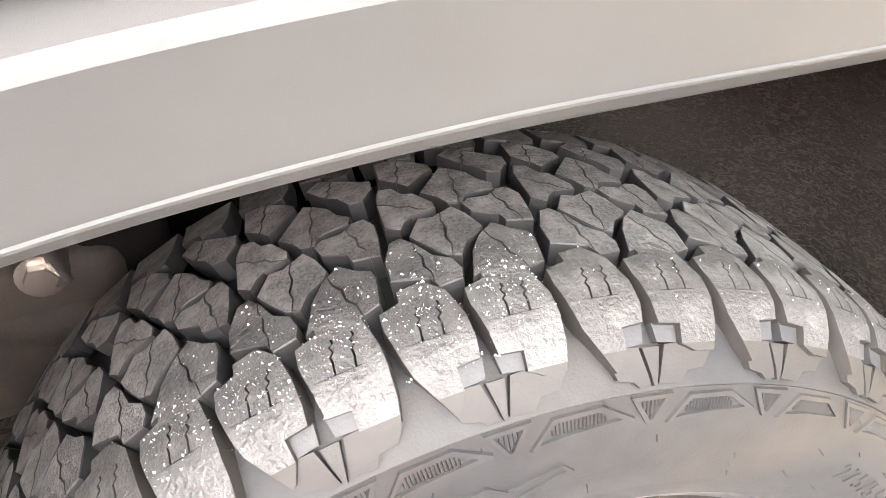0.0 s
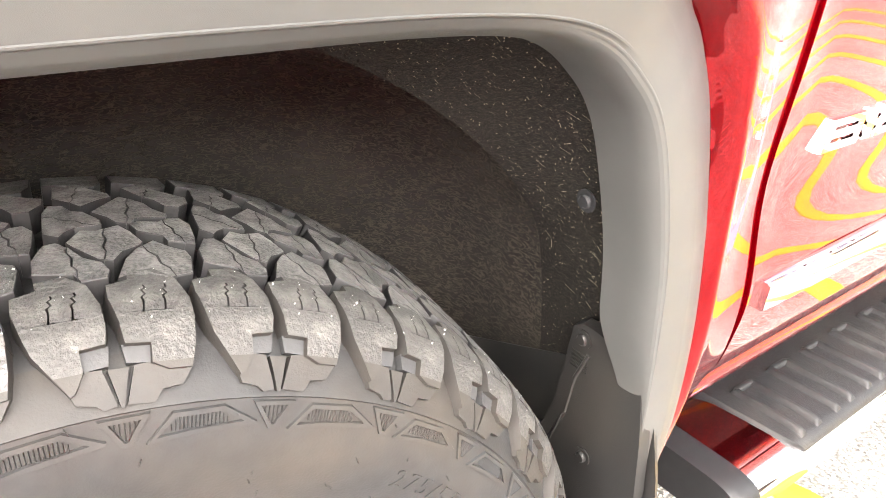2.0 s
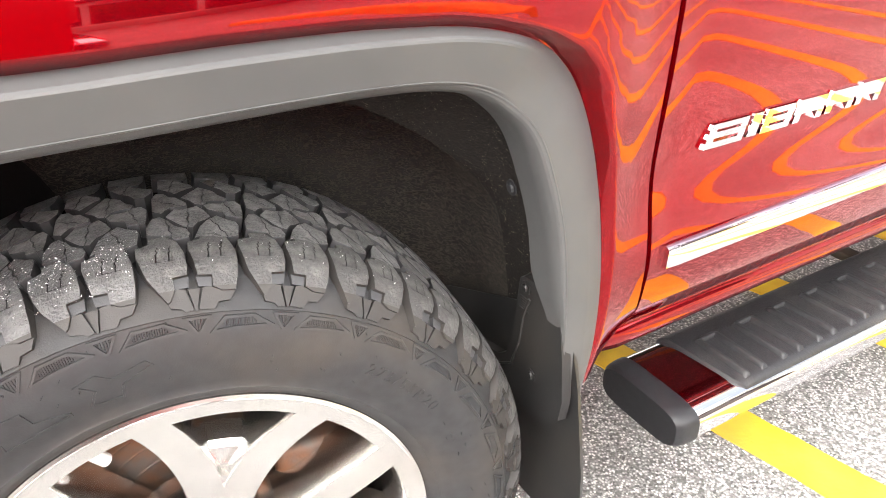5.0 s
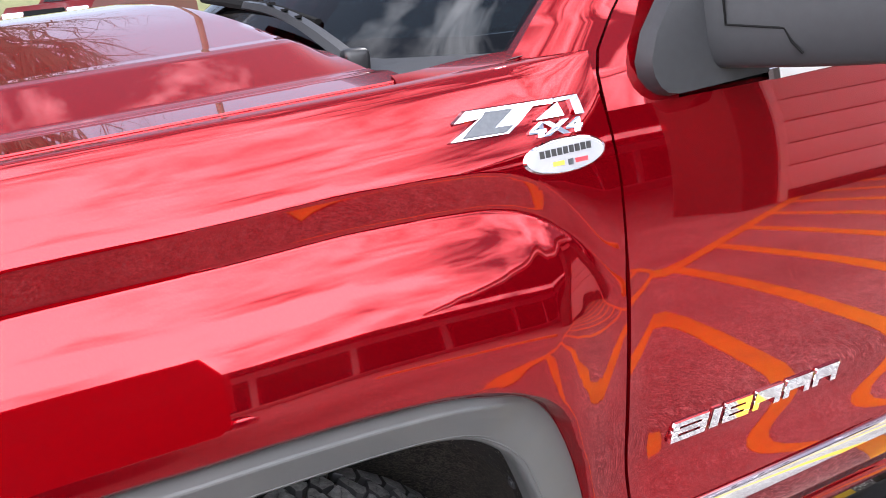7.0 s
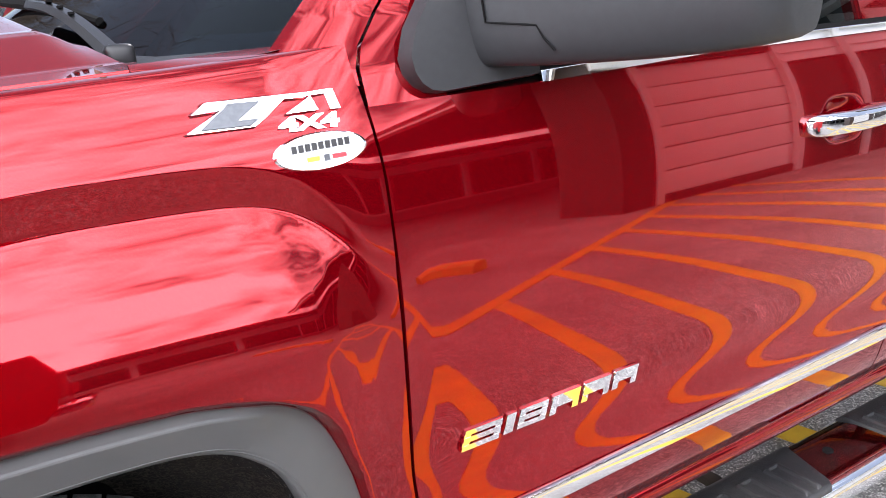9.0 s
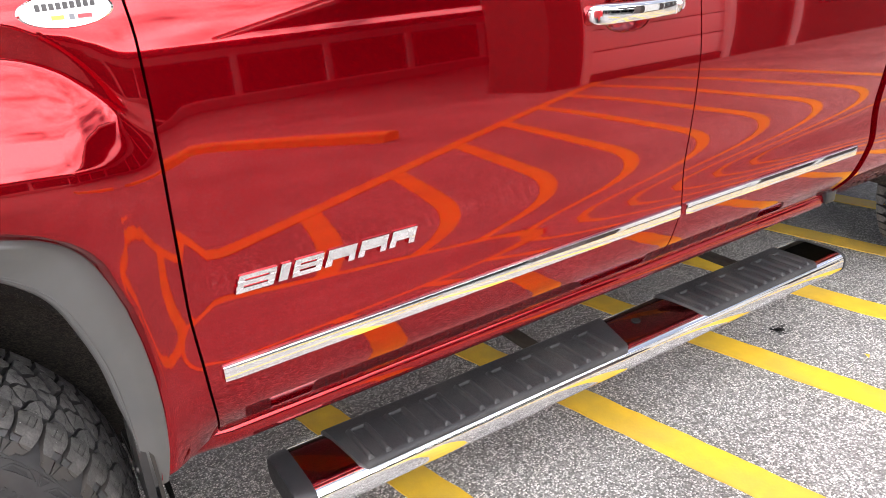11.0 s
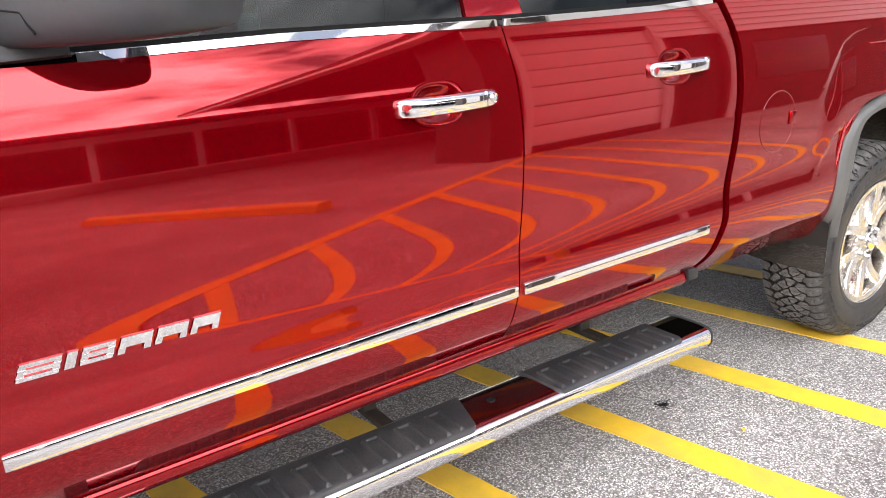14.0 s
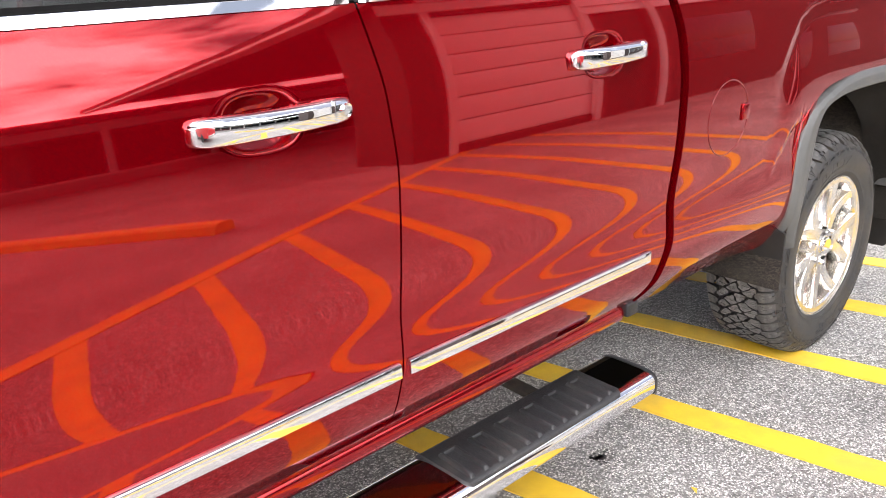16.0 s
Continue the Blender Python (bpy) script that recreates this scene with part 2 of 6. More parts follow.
# ---- mesh helpers ----
class Geo:
    """Vertices and faces gathered for one mesh."""

    def __init__(self):
        self.v, self.f = [], []

    def add(self, verts, faces):
        k = len(self.v)
        self.v += [tuple(float(c) for c in p) for p in verts]
        self.f += [tuple(k + i for i in q) for q in faces]
        return self

    def grid(self, rows, close_u=False, close_v=False, flip=False):
        """rows: a list of equally long lists of points."""
        nr, nc = len(rows), len(rows[0])
        fs = []
        for i in range(nr if close_v else nr - 1):
            for j in range(nc if close_u else nc - 1):
                q = (i * nc + j, i * nc + (j + 1) % nc, (i + 1) % nr * nc + (j + 1) % nc, (i + 1) % nr * nc + j)
                fs.append(q[::-1] if flip else q)
        return self.add([p for r in rows for p in r], fs)

    def prism(self, poly, place, depth, taper=1.0, top_taper=1.0):
        """A polygon (a, b) raised from h = 0 to depth; place(a, b, h) gives the point."""
        ca, cb = sum(p[0] for p in poly) / len(poly), sum(p[1] for p in poly) / len(poly)
        low = [place(ca + (a - ca) * taper, cb + (b - cb) * taper, 0) for a, b in poly]
        high = [place(ca + (a - ca) * top_taper, cb + (b - cb) * top_taper, depth) for a, b in poly]
        n = len(poly)
        return self.add(low + high, [tuple(range(n))[::-1], tuple(range(n, 2 * n))] + [(i, (i + 1) % n, n + (i + 1) % n, n + i) for i in range(n)])

    def lathe(self, prof, seg=96, axis="y"):
        """prof: (along the axis, radius) pairs; turned about the axis."""
        rows = []
        for k in range(seg):
            a = 2 * math.pi * k / seg
            rows.append([(r * math.sin(a), y, r * math.cos(a)) if axis == "y" else (r * math.sin(a), r * math.cos(a), y) for y, r in prof])
        return self.grid(rows, close_v=True)

    def tube(self, pts, radius, seg=10, cap=True):
        rows = []
        for i, p in enumerate(pts):
            p = Vector(p)
            d = (Vector(pts[min(i + 1, len(pts) - 1)]) - Vector(pts[max(i - 1, 0)])).normalized()
            side = d.cross(Vector((0, 0, 1)) if abs(d.z) < 0.9 else Vector((1, 0, 0))).normalized()
            up = side.cross(d)
            r = radius[i] if isinstance(radius, (list, tuple)) else radius
            rows.append([p + (side * math.cos(2 * math.pi * k / seg) + up * math.sin(2 * math.pi * k / seg)) * r for k in range(seg)])
        self.grid(rows, close_u=True)
        if cap:
            k = len(self.v) - len(rows) * seg
            self.f += [tuple(range(k, k + seg))[::-1], tuple(range(len(self.v) - seg, len(self.v)))]
        return self

    def box(self, x0, x1, y0, y1, z0, z1, bevel=0.0, turn=None):
        bm = bmesh.new()
        bmesh.ops.create_cube(bm, size=1, matrix=Matrix.LocRotScale(((x0 + x1) / 2, (y0 + y1) / 2, (z0 + z1) / 2), None, (x1 - x0, y1 - y0, z1 - z0)))
        if bevel:
            bmesh.ops.bevel(bm, geom=bm.edges[:], offset=bevel, segments=3, profile=0.5, affect="EDGES")
        if turn:
            bmesh.ops.transform(bm, matrix=turn, verts=bm.verts)
        bm.verts.index_update()
        self.add([v.co for v in bm.verts], [[v.index for v in f.verts] for f in bm.faces])
        bm.free()
        return self

    def mesh(self, name, mat, smooth=35):
        me = bpy.data.meshes.new(name)
        me.from_pydata(self.v, [], self.f)
        me.validate()
        bm = bmesh.new()
        bm.from_mesh(me)
        bmesh.ops.recalc_face_normals(bm, faces=bm.faces)
        bm.to_mesh(me)
        bm.free()
        me.materials.append(mat)
        if smooth:
            me.polygons.foreach_set("use_smooth", [True] * len(me.polygons))
            me.set_sharp_from_angle(angle=radians(smooth))
        return me


def part(name, geo, mat, parent=None, label="", smooth=35, at=None):
    """Links a geometry as one mesh object under a thing or a part."""
    ob = new(name, geo.mesh(name, mat, smooth) if isinstance(geo, Geo) else geo)
    ob.parent = parent
    if at is not None:
        ob.matrix_basis = at
    return tagged(ob, label) if label else ob


def thing(name, label, category, at=None, group="", kind=""):
    ob = new(name)
    ob.empty_display_size = 0.05
    if at is not None:
        ob.matrix_basis = at
    return tagged(ob, label, category, group, kind)


def interp(t, keys):
    return np.interp(t, [k[0] for k in keys], [k[1] for k in keys])


def ease(t):
    t = np.clip(t, 0, 1)
    return t * t * (3 - 2 * t)


# ---- the body side as a surface y(x, z) ----
TILT_KEYS = [(0.40, -46), (0.51, -42), (0.555, -34), (0.577, -18), (0.60, -10), (0.64, -7), (0.655, -2), (0.665, 2), (0.70, 8), (0.735, 7), (0.755, 3.8), (0.768, 1), (0.785, -1.5), (0.80, -3), (0.83, -4.2), (0.86, -3.4), (0.88, -2.7), (0.92, -1.6), (0.96, -0.6), (1.01, 1), (1.075, 3.2), (1.15, 6), (1.22, 9.5), (1.29, 13), (1.40, 20)]
ZT = np.arange(0.40, 1.42, 0.002)
TH = np.convolve(np.pad(interp(ZT, TILT_KEYS), 7, mode="edge"), np.ones(15) / 15, mode="valid")
YT = np.concatenate([[0], np.cumsum(np.tan(np.radians(TH[:-1])) * 0.002)])
YT += 0.004 - np.interp(0.665, ZT, YT)
RAKE = 0.016


def base_side(x, z):
    return np.interp(z - RAKE * (x - 0.58), ZT, YT)


def hood_edge(x):
    x = np.asarray(x, float)
    return 1.335 - 0.052 * (0.31 - x) - 0.10 * np.maximum(0, -0.15 - x) ** 2


# shoulder over the front wheel: tilt by height below the ledge's upper edge
LEDGE = [(-0.30, -1), (-0.235, 0), (-0.208, 6.5), (-0.190, 13), (-0.12, 19), (-0.06, 25), (-0.047, 25), (-0.044, -15), (-0.001, -15), (0.0, -15)]
ST = np.arange(-0.30, 0.0005, 0.001)
LH = np.convolve(np.pad(interp(ST, LEDGE), 4, mode="edge"), np.ones(9) / 9, mode="valid")
LY = np.concatenate([[0], np.cumsum(np.tan(np.radians(LH[:-1])) * 0.001)])
LY -= LY[-1]
TOP_ROLL = [(0.0, 0.0865), (0.0022, 0.0755), (0.008, 0.0695), (0.02, 0.0615), (0.035, 0.055), (0.06, 0.043), (0.085, 0.034), (0.10, 0.0295), (0.14, 0.02)]



def top_roll(d):
    """The rounding below the hood's edge, with its kinks smoothed away."""
    return sum(interp(np.maximum(d, 0) * (1 + 0.11 * k), TOP_ROLL) for k in range(-4, 5)) / 9


LEDGE_KEYS = [(-0.9, 1.16), (-0.4, 1.203), (-0.12, 1.220), (0.08, 1.225), (0.2, 1.231), (0.31, 1.230), (0.38, 1.226), (0.43, 1.211), (0.47, 1.180), (0.50, 1.140), (0.525, 1.105), (0.56, 1.075)]


def ledge_line(x):
    return sum(interp(x + k * 0.006, LEDGE_KEYS) for k in range(-4, 5)) / 9


LEG_EDGE = [(0.5, 0.464), (0.545, 0.475), (0.62, 0.481), (0.69, 0.480), (0.75, 0.474), (0.81, 0.464), (0.853, 0.451), (0.89, 0.437), (0.914, 0.420), (0.936, 0.396), (0.956, 0.362), (0.972, 0.323)]


ARCH_TOP = [(0.0, 0.980), (0.084, 0.981), (0.189, 0.979), (0.277, 0.973), (0.323, 0.965), (0.362, 0.952), (0.396, 0.935), (0.42, 0.914)]


def tail_fade(x, z, start, run):
    """1 over the wheel, falling towards the door; low down the sheet still turns at the gap."""
    low = 1 - np.clip((x - 0.43) / 0.135, 0, 1) ** 1.6
    a = 1 - ease((z - 1.04) / 0.08)
    return (1 - ease((x - start) / run)) * (1 - a) + low * a


def fender_side(x, z):
    """Bulge over the wheel: its rim drops towards the door and the bulge narrows with it."""
    b = base_side(np.full_like(np.asarray(z, float), 0.58), z)
    top, zl = hood_edge(x), ledge_line(x)
    drop = ease((x - 0.25) / 0.05) * np.maximum(1.229 - zl, 0)
    size = (0.235 - drop) / 0.235
    inside = np.maximum(zl - z, 0)
    edge = b + (top_roll(top - z - inside) - b) * tail_fade(x, z, 0.43, 0.115)
    # the sheet rolls in where it meets the leg of the flare
    near = 1 - np.maximum(x - interp(z, LEG_EDGE), 0) / interp(z, [(0.85, 0.010), (0.93, 0.020)])
    near = 0.5 * (near + np.sqrt(near ** 2 + 0.02)) * (1 - ease((x - 0.50) / 0.05))
    leg = 0.8 * near * interp(z, [(0.5, 0.004), (0.55, 0.006), (0.62, 0.0115), (0.75, 0.022), (0.81, 0.031), (0.85, 0.036), (0.89, 0.042), (0.92, 0.042), (0.945, 0.030), (0.978, 0.0)]) * ease((x - 0.30) / 0.08)
    # over the wheel its lower edge is rolled well in behind the flare
    rim = interp(np.abs(x), ARCH_TOP) - 0.42 * np.maximum(0, -0.05 - np.maximum(x, -0.3)) ** 2
    roll = 0.014 * np.clip(1 - (z - rim) / 0.012, 0, 1) ** 1.5 * (1 - ease((x - 0.30) / 0.08))
    return edge + leg + roll + np.interp(-inside / size, ST, LY) * size * tail_fade(x, z, 0.455, 0.092)


def bed_ledge(x):
    return interp(x, [(2.5, 1.06), (3.02, 1.06), (3.06, 1.12), (3.12, 1.19), (3.2, 1.222), (3.3, 1.235), (4.8, 1.24)])


def bed_side_y(x, z):
    b = base_side(x, z) - 0.004
    low = np.interp(z - bed_ledge(x), ST, LY) + np.interp(1.235 - RAKE * 2.4, ZT, YT)
    low = np.where(z < bed_ledge(x) - 0.3, LY[0] + 0.045, low)
    a = ease((x - 2.98) / 0.16)
    return b + (np.where(z > bed_ledge(x), b, low) - b) * a * 0.3


HANDLES = [(1.485, 1.150), (2.258, 1.172)]


def door_side(x, z):
    # the front edge rolls back to meet the fender
    y = base_side(x, z) - 0.0042 * np.exp(-np.maximum(x - 0.552, 0) / 0.014) * ease((z - 0.56) / 0.10) * (1 - ease((z - 1.04) / 0.08))
    for hx, hz in HANDLES:
        q = np.sqrt(np.abs((x - hx) / 0.068) ** 2.6 + np.abs((z - hz) / 0.046) ** 2.6)
        y = y + 0.024 * (1 - ease((q - 0.12) / 0.88))
    return y


GAP_F = [(0.48, 0.572), (0.517, 0.568), (0.636, 0.556), (0.774, 0.549), (0.93, 0.551), (1.1, 0.555), (1.2, 0.555), (1.272, 0.546), (1.333, 0.535), (1.40, 0.540)]
GAP_M = [(0.50, 1.658), (0.54, 1.665), (0.688, 1.692), (0.833, 1.706), (1.042, 1.715), (1.174, 1.706), (1.301, 1.678), (1.36, 1.66)]
GAP_R = [(0.50, 2.40), (0.535, 2.425), (0.575, 2.458), (0.70, 2.506), (0.757, 2.510), (0.94, 2.531), (1.093, 2.539), (1.19, 2.530), (1.253, 2.509), (1.342, 2.457), (1.40, 2.43)]


def smooth_keys(keys, z):
    t = np.asarray(z, float)
    return (interp(t - 0.02, keys) + interp(t - 0.01, keys) + interp(t, keys) + interp(t + 0.01, keys) + interp(t + 0.02, keys)) / 5


def sill_z(x):
    return 0.515 + 0.0130 * (x - 0.57)


def belt_z(x):
    return interp(x, [(0.5, 1.272), (0.82, 1.279), (1.15, 1.2925), (1.71, 1.300), (2.2, 1.316), (2.6, 1.34)])


MIRROR_Y = 2.02


def panel(side, left, right, low, high, us, vs, mirror=False, hem=0.028, mid=None):
    """A pressed sheet between two edges left(z), right(z) and two heights low(x), high(x), with a hem turned inwards round its edge."""
    uu, vv = np.meshgrid(us, vs)
    zs = 0.5 + vv * 0.8
    for _ in range(3):
        a, b = left(zs) + 0 * zs, right(zs) + 0 * zs
        xs = a + (b - a) * uu
        lo, hi = low(xs), high(xs)
        zs = lo + (hi - lo) * vv if mid is None else np.where(vv < 0.35, lo + (mid - lo) * vv / 0.35, mid + (hi - mid) * (vv - 0.35) / 0.65)
    ys = side(xs, zs)
    g = Geo()
    flip = (lambda y: MIRROR_Y - y) if mirror else (lambda y: y)
    pts = [[(xs[i, j], flip(ys[i, j]), zs[i, j]) for j in range(len(us))] for i in range(len(vs))]
    g.grid(pts)
    ring = pts[0] + [r[-1] for r in pts[1:]] + pts[-1][::-1][1:] + [r[0] for r in pts[::-1][1:-1]]
    soft = [(x, flip(flip(y) + 0.003), z) for x, y, z in ring]
    deep = [(x, flip(flip(y) + hem), z) for x, y, z in ring]
    g.grid([ring, soft, deep], close_u=True)
    return g


# ---- ground ----
def asphalt_material():
    m = bpy.data.materials.new("worn_asphalt")
    m.use_nodes = True
    n, l = m.node_tree.nodes, m.node_tree.links
    p = n["Principled BSDF"]
    p.inputs["Roughness"].default_value = 0.85
    co = n.new("ShaderNodeTexCoord")
    stones = n.new("ShaderNodeTexVoronoi")
    stones.inputs["Scale"].default_value = 195
    l.new(co.outputs["Object"], stones.inputs["Vector"])
    tone = n.new("ShaderNodeValToRGB")
    els = tone.color_ramp.elements
    els[0].position, els[0].color = 0.0, (0.085, 0.083, 0.080, 1)
    els[1].position, els[1].color = 1.0, (0.86, 0.84, 0.80, 1)
    e = els.new(0.42)
    e.color = (0.29, 0.285, 0.272, 1)
    e = els.new(0.62)
    e.color = (0.50, 0.49, 0.47, 1)
    sep = n.new("ShaderNodeSeparateColor")
    l.new(stones.outputs["Color"], sep.inputs[0])
    l.new(sep.outputs[0], tone.inputs["Fac"])
    tar = n.new("ShaderNodeMapRange")
    tar.inputs["From Min"].default_value, tar.inputs["From Max"].default_value = 0.35, 0.62
    tar.inputs["To Min"].default_value, tar.inputs["To Max"].default_value = 0.0, 0.75
    l.new(stones.outputs["Distance"], tar.inputs["Value"])
    mix = n.new("ShaderNodeMix")
    mix.data_type = "RGBA"
    mix.inputs["B"].default_value = (0.14, 0.137, 0.13, 1)
    l.new(tar.outputs["Result"], mix.inputs["Factor"])
    l.new(tone.outputs["Color"], mix.inputs["A"])
    big = n.new("ShaderNodeTexNoise")
    big.inputs["Scale"].default_value, big.inputs["Detail"].default_value = 1.4, 6.0
    l.new(co.outputs["Object"], big.inputs["Vector"])
    br = n.new("ShaderNodeMapRange")
    br.inputs["From Min"].default_value, br.inputs["From Max"].default_value = 0.3, 0.7
    br.inputs["To Min"].default_value, br.inputs["To Max"].default_value = 0.72, 1.2
    l.new(big.outputs["Fac"], br.inputs["Value"])
    mul = n.new("ShaderNodeMix")
    mul.data_type, mul.blend_type = "RGBA", "MULTIPLY"
    mul.inputs["Factor"].default_value = 1.0
    l.new(mix.outputs["Result"], mul.inputs["A"])
    l.new(br.outputs["Result"], mul.inputs["B"])
    l.new(mul.outputs["Result"], p.inputs["Base Color"])
    b = n.new("ShaderNodeBump")
    b.inputs["Strength"].default_value, b.inputs["Distance"].default_value, b.invert = 0.7, 0.004, True
    l.new(stones.outputs["Distance"], b.inputs["Height"])
    l.new(b.outputs["Normal"], p.inputs["Normal"])
    return m


ASPHALT = asphalt_material()
g = Geo().grid([[(x, y, 0.0) for x in (-900, -60, -8, 0, 8, 60, 900)] for y in (-900, -60, -8, 0, 8, 60, 900)])
tagged(part("ground", g, ASPHALT, smooth=0), "worn grey asphalt parking lot with light stones", "ground", kind="structure")
YELLOW = material("yellow_road_paint", (0.78, 0.50, 0.03), 0.65, second=(0.62, 0.38, 0.03), scale=14, amount=0.6, bump=0.5, bump_scale=130, stain=(0.40, 0.29, 0.08), stain_scale=5, stain_amount=0.5)


def stripe(x0, y0, x1, y1, width, seed, lift=0.004):
    """A painted line with slightly ragged edges, 4 mm above the asphalt."""
    rnd = random.Random(seed)
    d = Vector((x1 - x0, y1 - y0, 0))
    n = int(d.length / 0.05) + 2
    side = Vector((-d.y, d.x, 0)).normalized() * width / 2
    low, high = [], []
    for i in range(n):
        c = Vector((x0, y0, lift)) + d * i / (n - 1)
        low.append(c - side * (1 + rnd.uniform(-0.05, 0.05)))
        high.append(c + side * (1 + rnd.uniform(-0.05, 0.05)))
    gg = Geo().grid([[p - Vector((0, 0, 0.0035)) for p in low], low, high, [p - Vector((0, 0, 0.0035)) for p in high]])
    return tagged(part("parking_stripe", gg, YELLOW, smooth=0), "worn yellow painted line on asphalt", "road marking", "yellow parking stripes", "structure")


# hatched no-parking area beside the truck
EDGE_A, EDGE_B = Vector((0.90, -1.46, 0)), Vector((3.85, -3.26, 0))
ex = EDGE_B - EDGE_A
for k in range(0, 9):
    c = 1.122 + 0.588 * k
    s = (c - EDGE_A.x - 0.21 * EDGE_A.y) / (ex.x + 0.21 * ex.y)
    far = EDGE_A + ex * s
    stripe(far.x, far.y, c - 0.21 * 2.6, 2.6, 0.112, 20 + k)
stripe(*(EDGE_A - ex * 0.14)[:2], *(EDGE_A + ex * 2.2)[:2], 0.108, 7, 0.0065)
wheel_stop = part("wheel_stop", Geo().prism([(-0.10, 0.0), (0.10, 0.0), (0.085, 0.10), (0.06, 0.13), (-0.06, 0.13), (-0.085, 0.10)], lambda a, b, h: (1.55 + 0.448 * h + 0.894 * a, -5.78 + 0.894 * h - 0.448 * a, b), 2.70, 1.0, 1.0), YELLOW, smooth=20)
tagged(wheel_stop, "yellow painted concrete wheel stop on asphalt", "wheel stop")
stripe(-4.5, -4.4, -2.2, -4.9, 0.11, 9)

# ---- the truck ----
truck = thing("pickup_truck", "glossy dark red four-door pickup truck with grey wheel flares, parked", "truck")

# wheel arch lines of the flare: (x, z) from the front leg over the top to the rear leg
ARCH_OUT = [(0.464, 0.500), (0.475, 0.545), (0.481, 0.62), (0.480, 0.69), (0.474, 0.75), (0.464, 0.810), (0.451, 0.853), (0.437, 0.890), (0.420, 0.914), (0.396, 0.935), (0.362, 0.952), (0.323, 0.965), (0.277, 0.973), (0.189, 0.979), (0.084, 0.981), (0.0, 0.980)]
ARCH_IN = [(0.430, 0.500), (0.432, 0.56), (0.430, 0.62), (0.427, 0.665), (0.420, 0.726), (0.410, 0.768), (0.398, 0.806), (0.383, 0.848), (0.366, 0.873), (0.347, 0.890), (0.322, 0.903), (0.290, 0.9115), (0.242, 0.917), (0.183, 0.919), (0.075, 0.919), (0.0, 0.919)]
REAR_OUT = [(0.452, 0.500), (0.465, 0.539), (0.474, 0.631), (0.466, 0.721), (0.454, 0.804), (0.436, 0.861), (0.412, 0.914), (0.375, 0.950), (0.328, 0.972), (0.277, 0.982), (0.189, 0.991), (0.084, 0.995), (0.0, 0.995)]
REAR_IN = [(0.432, 0.500), (0.428, 0.55), (0.418, 0.62), (0.401, 0.686), (0.387, 0.747), (0.374, 0.825), (0.361, 0.868), (0.336, 0.904), (0.300, 0.919), (0.242, 0.931), (0.183, 0.936), (0.075, 0.939), (0.0, 0.939)]


def arch(keys, n=90):
    """The half line resampled evenly and smoothed, then mirrored in x = 0."""
    k = np.array(keys)
    d = np.concatenate([[0], np.cumsum(np.hypot(*np.diff(k, axis=0).T))])
    s = np.linspace(0, d[-1], n)
    x, z = np.interp(s, d, k[:, 0]), np.interp(s, d, k[:, 1])
    for _ in range(8):
        x[1:-1], z[1:-1] = (x[:-2] + 2 * x[1:-1] + x[2:]) / 4, (z[:-2] + 2 * z[1:-1] + z[2:]) / 4
    return list(zip(np.concatenate([x, -x[::-1][1:]]), np.concatenate([z, z[::-1][1:]])))


FRONT_LINES, REAR_LINES = (arch(ARCH_OUT), arch(ARCH_IN)), (arch(REAR_OUT), arch(REAR_IN))


LIP_Y = 0.0


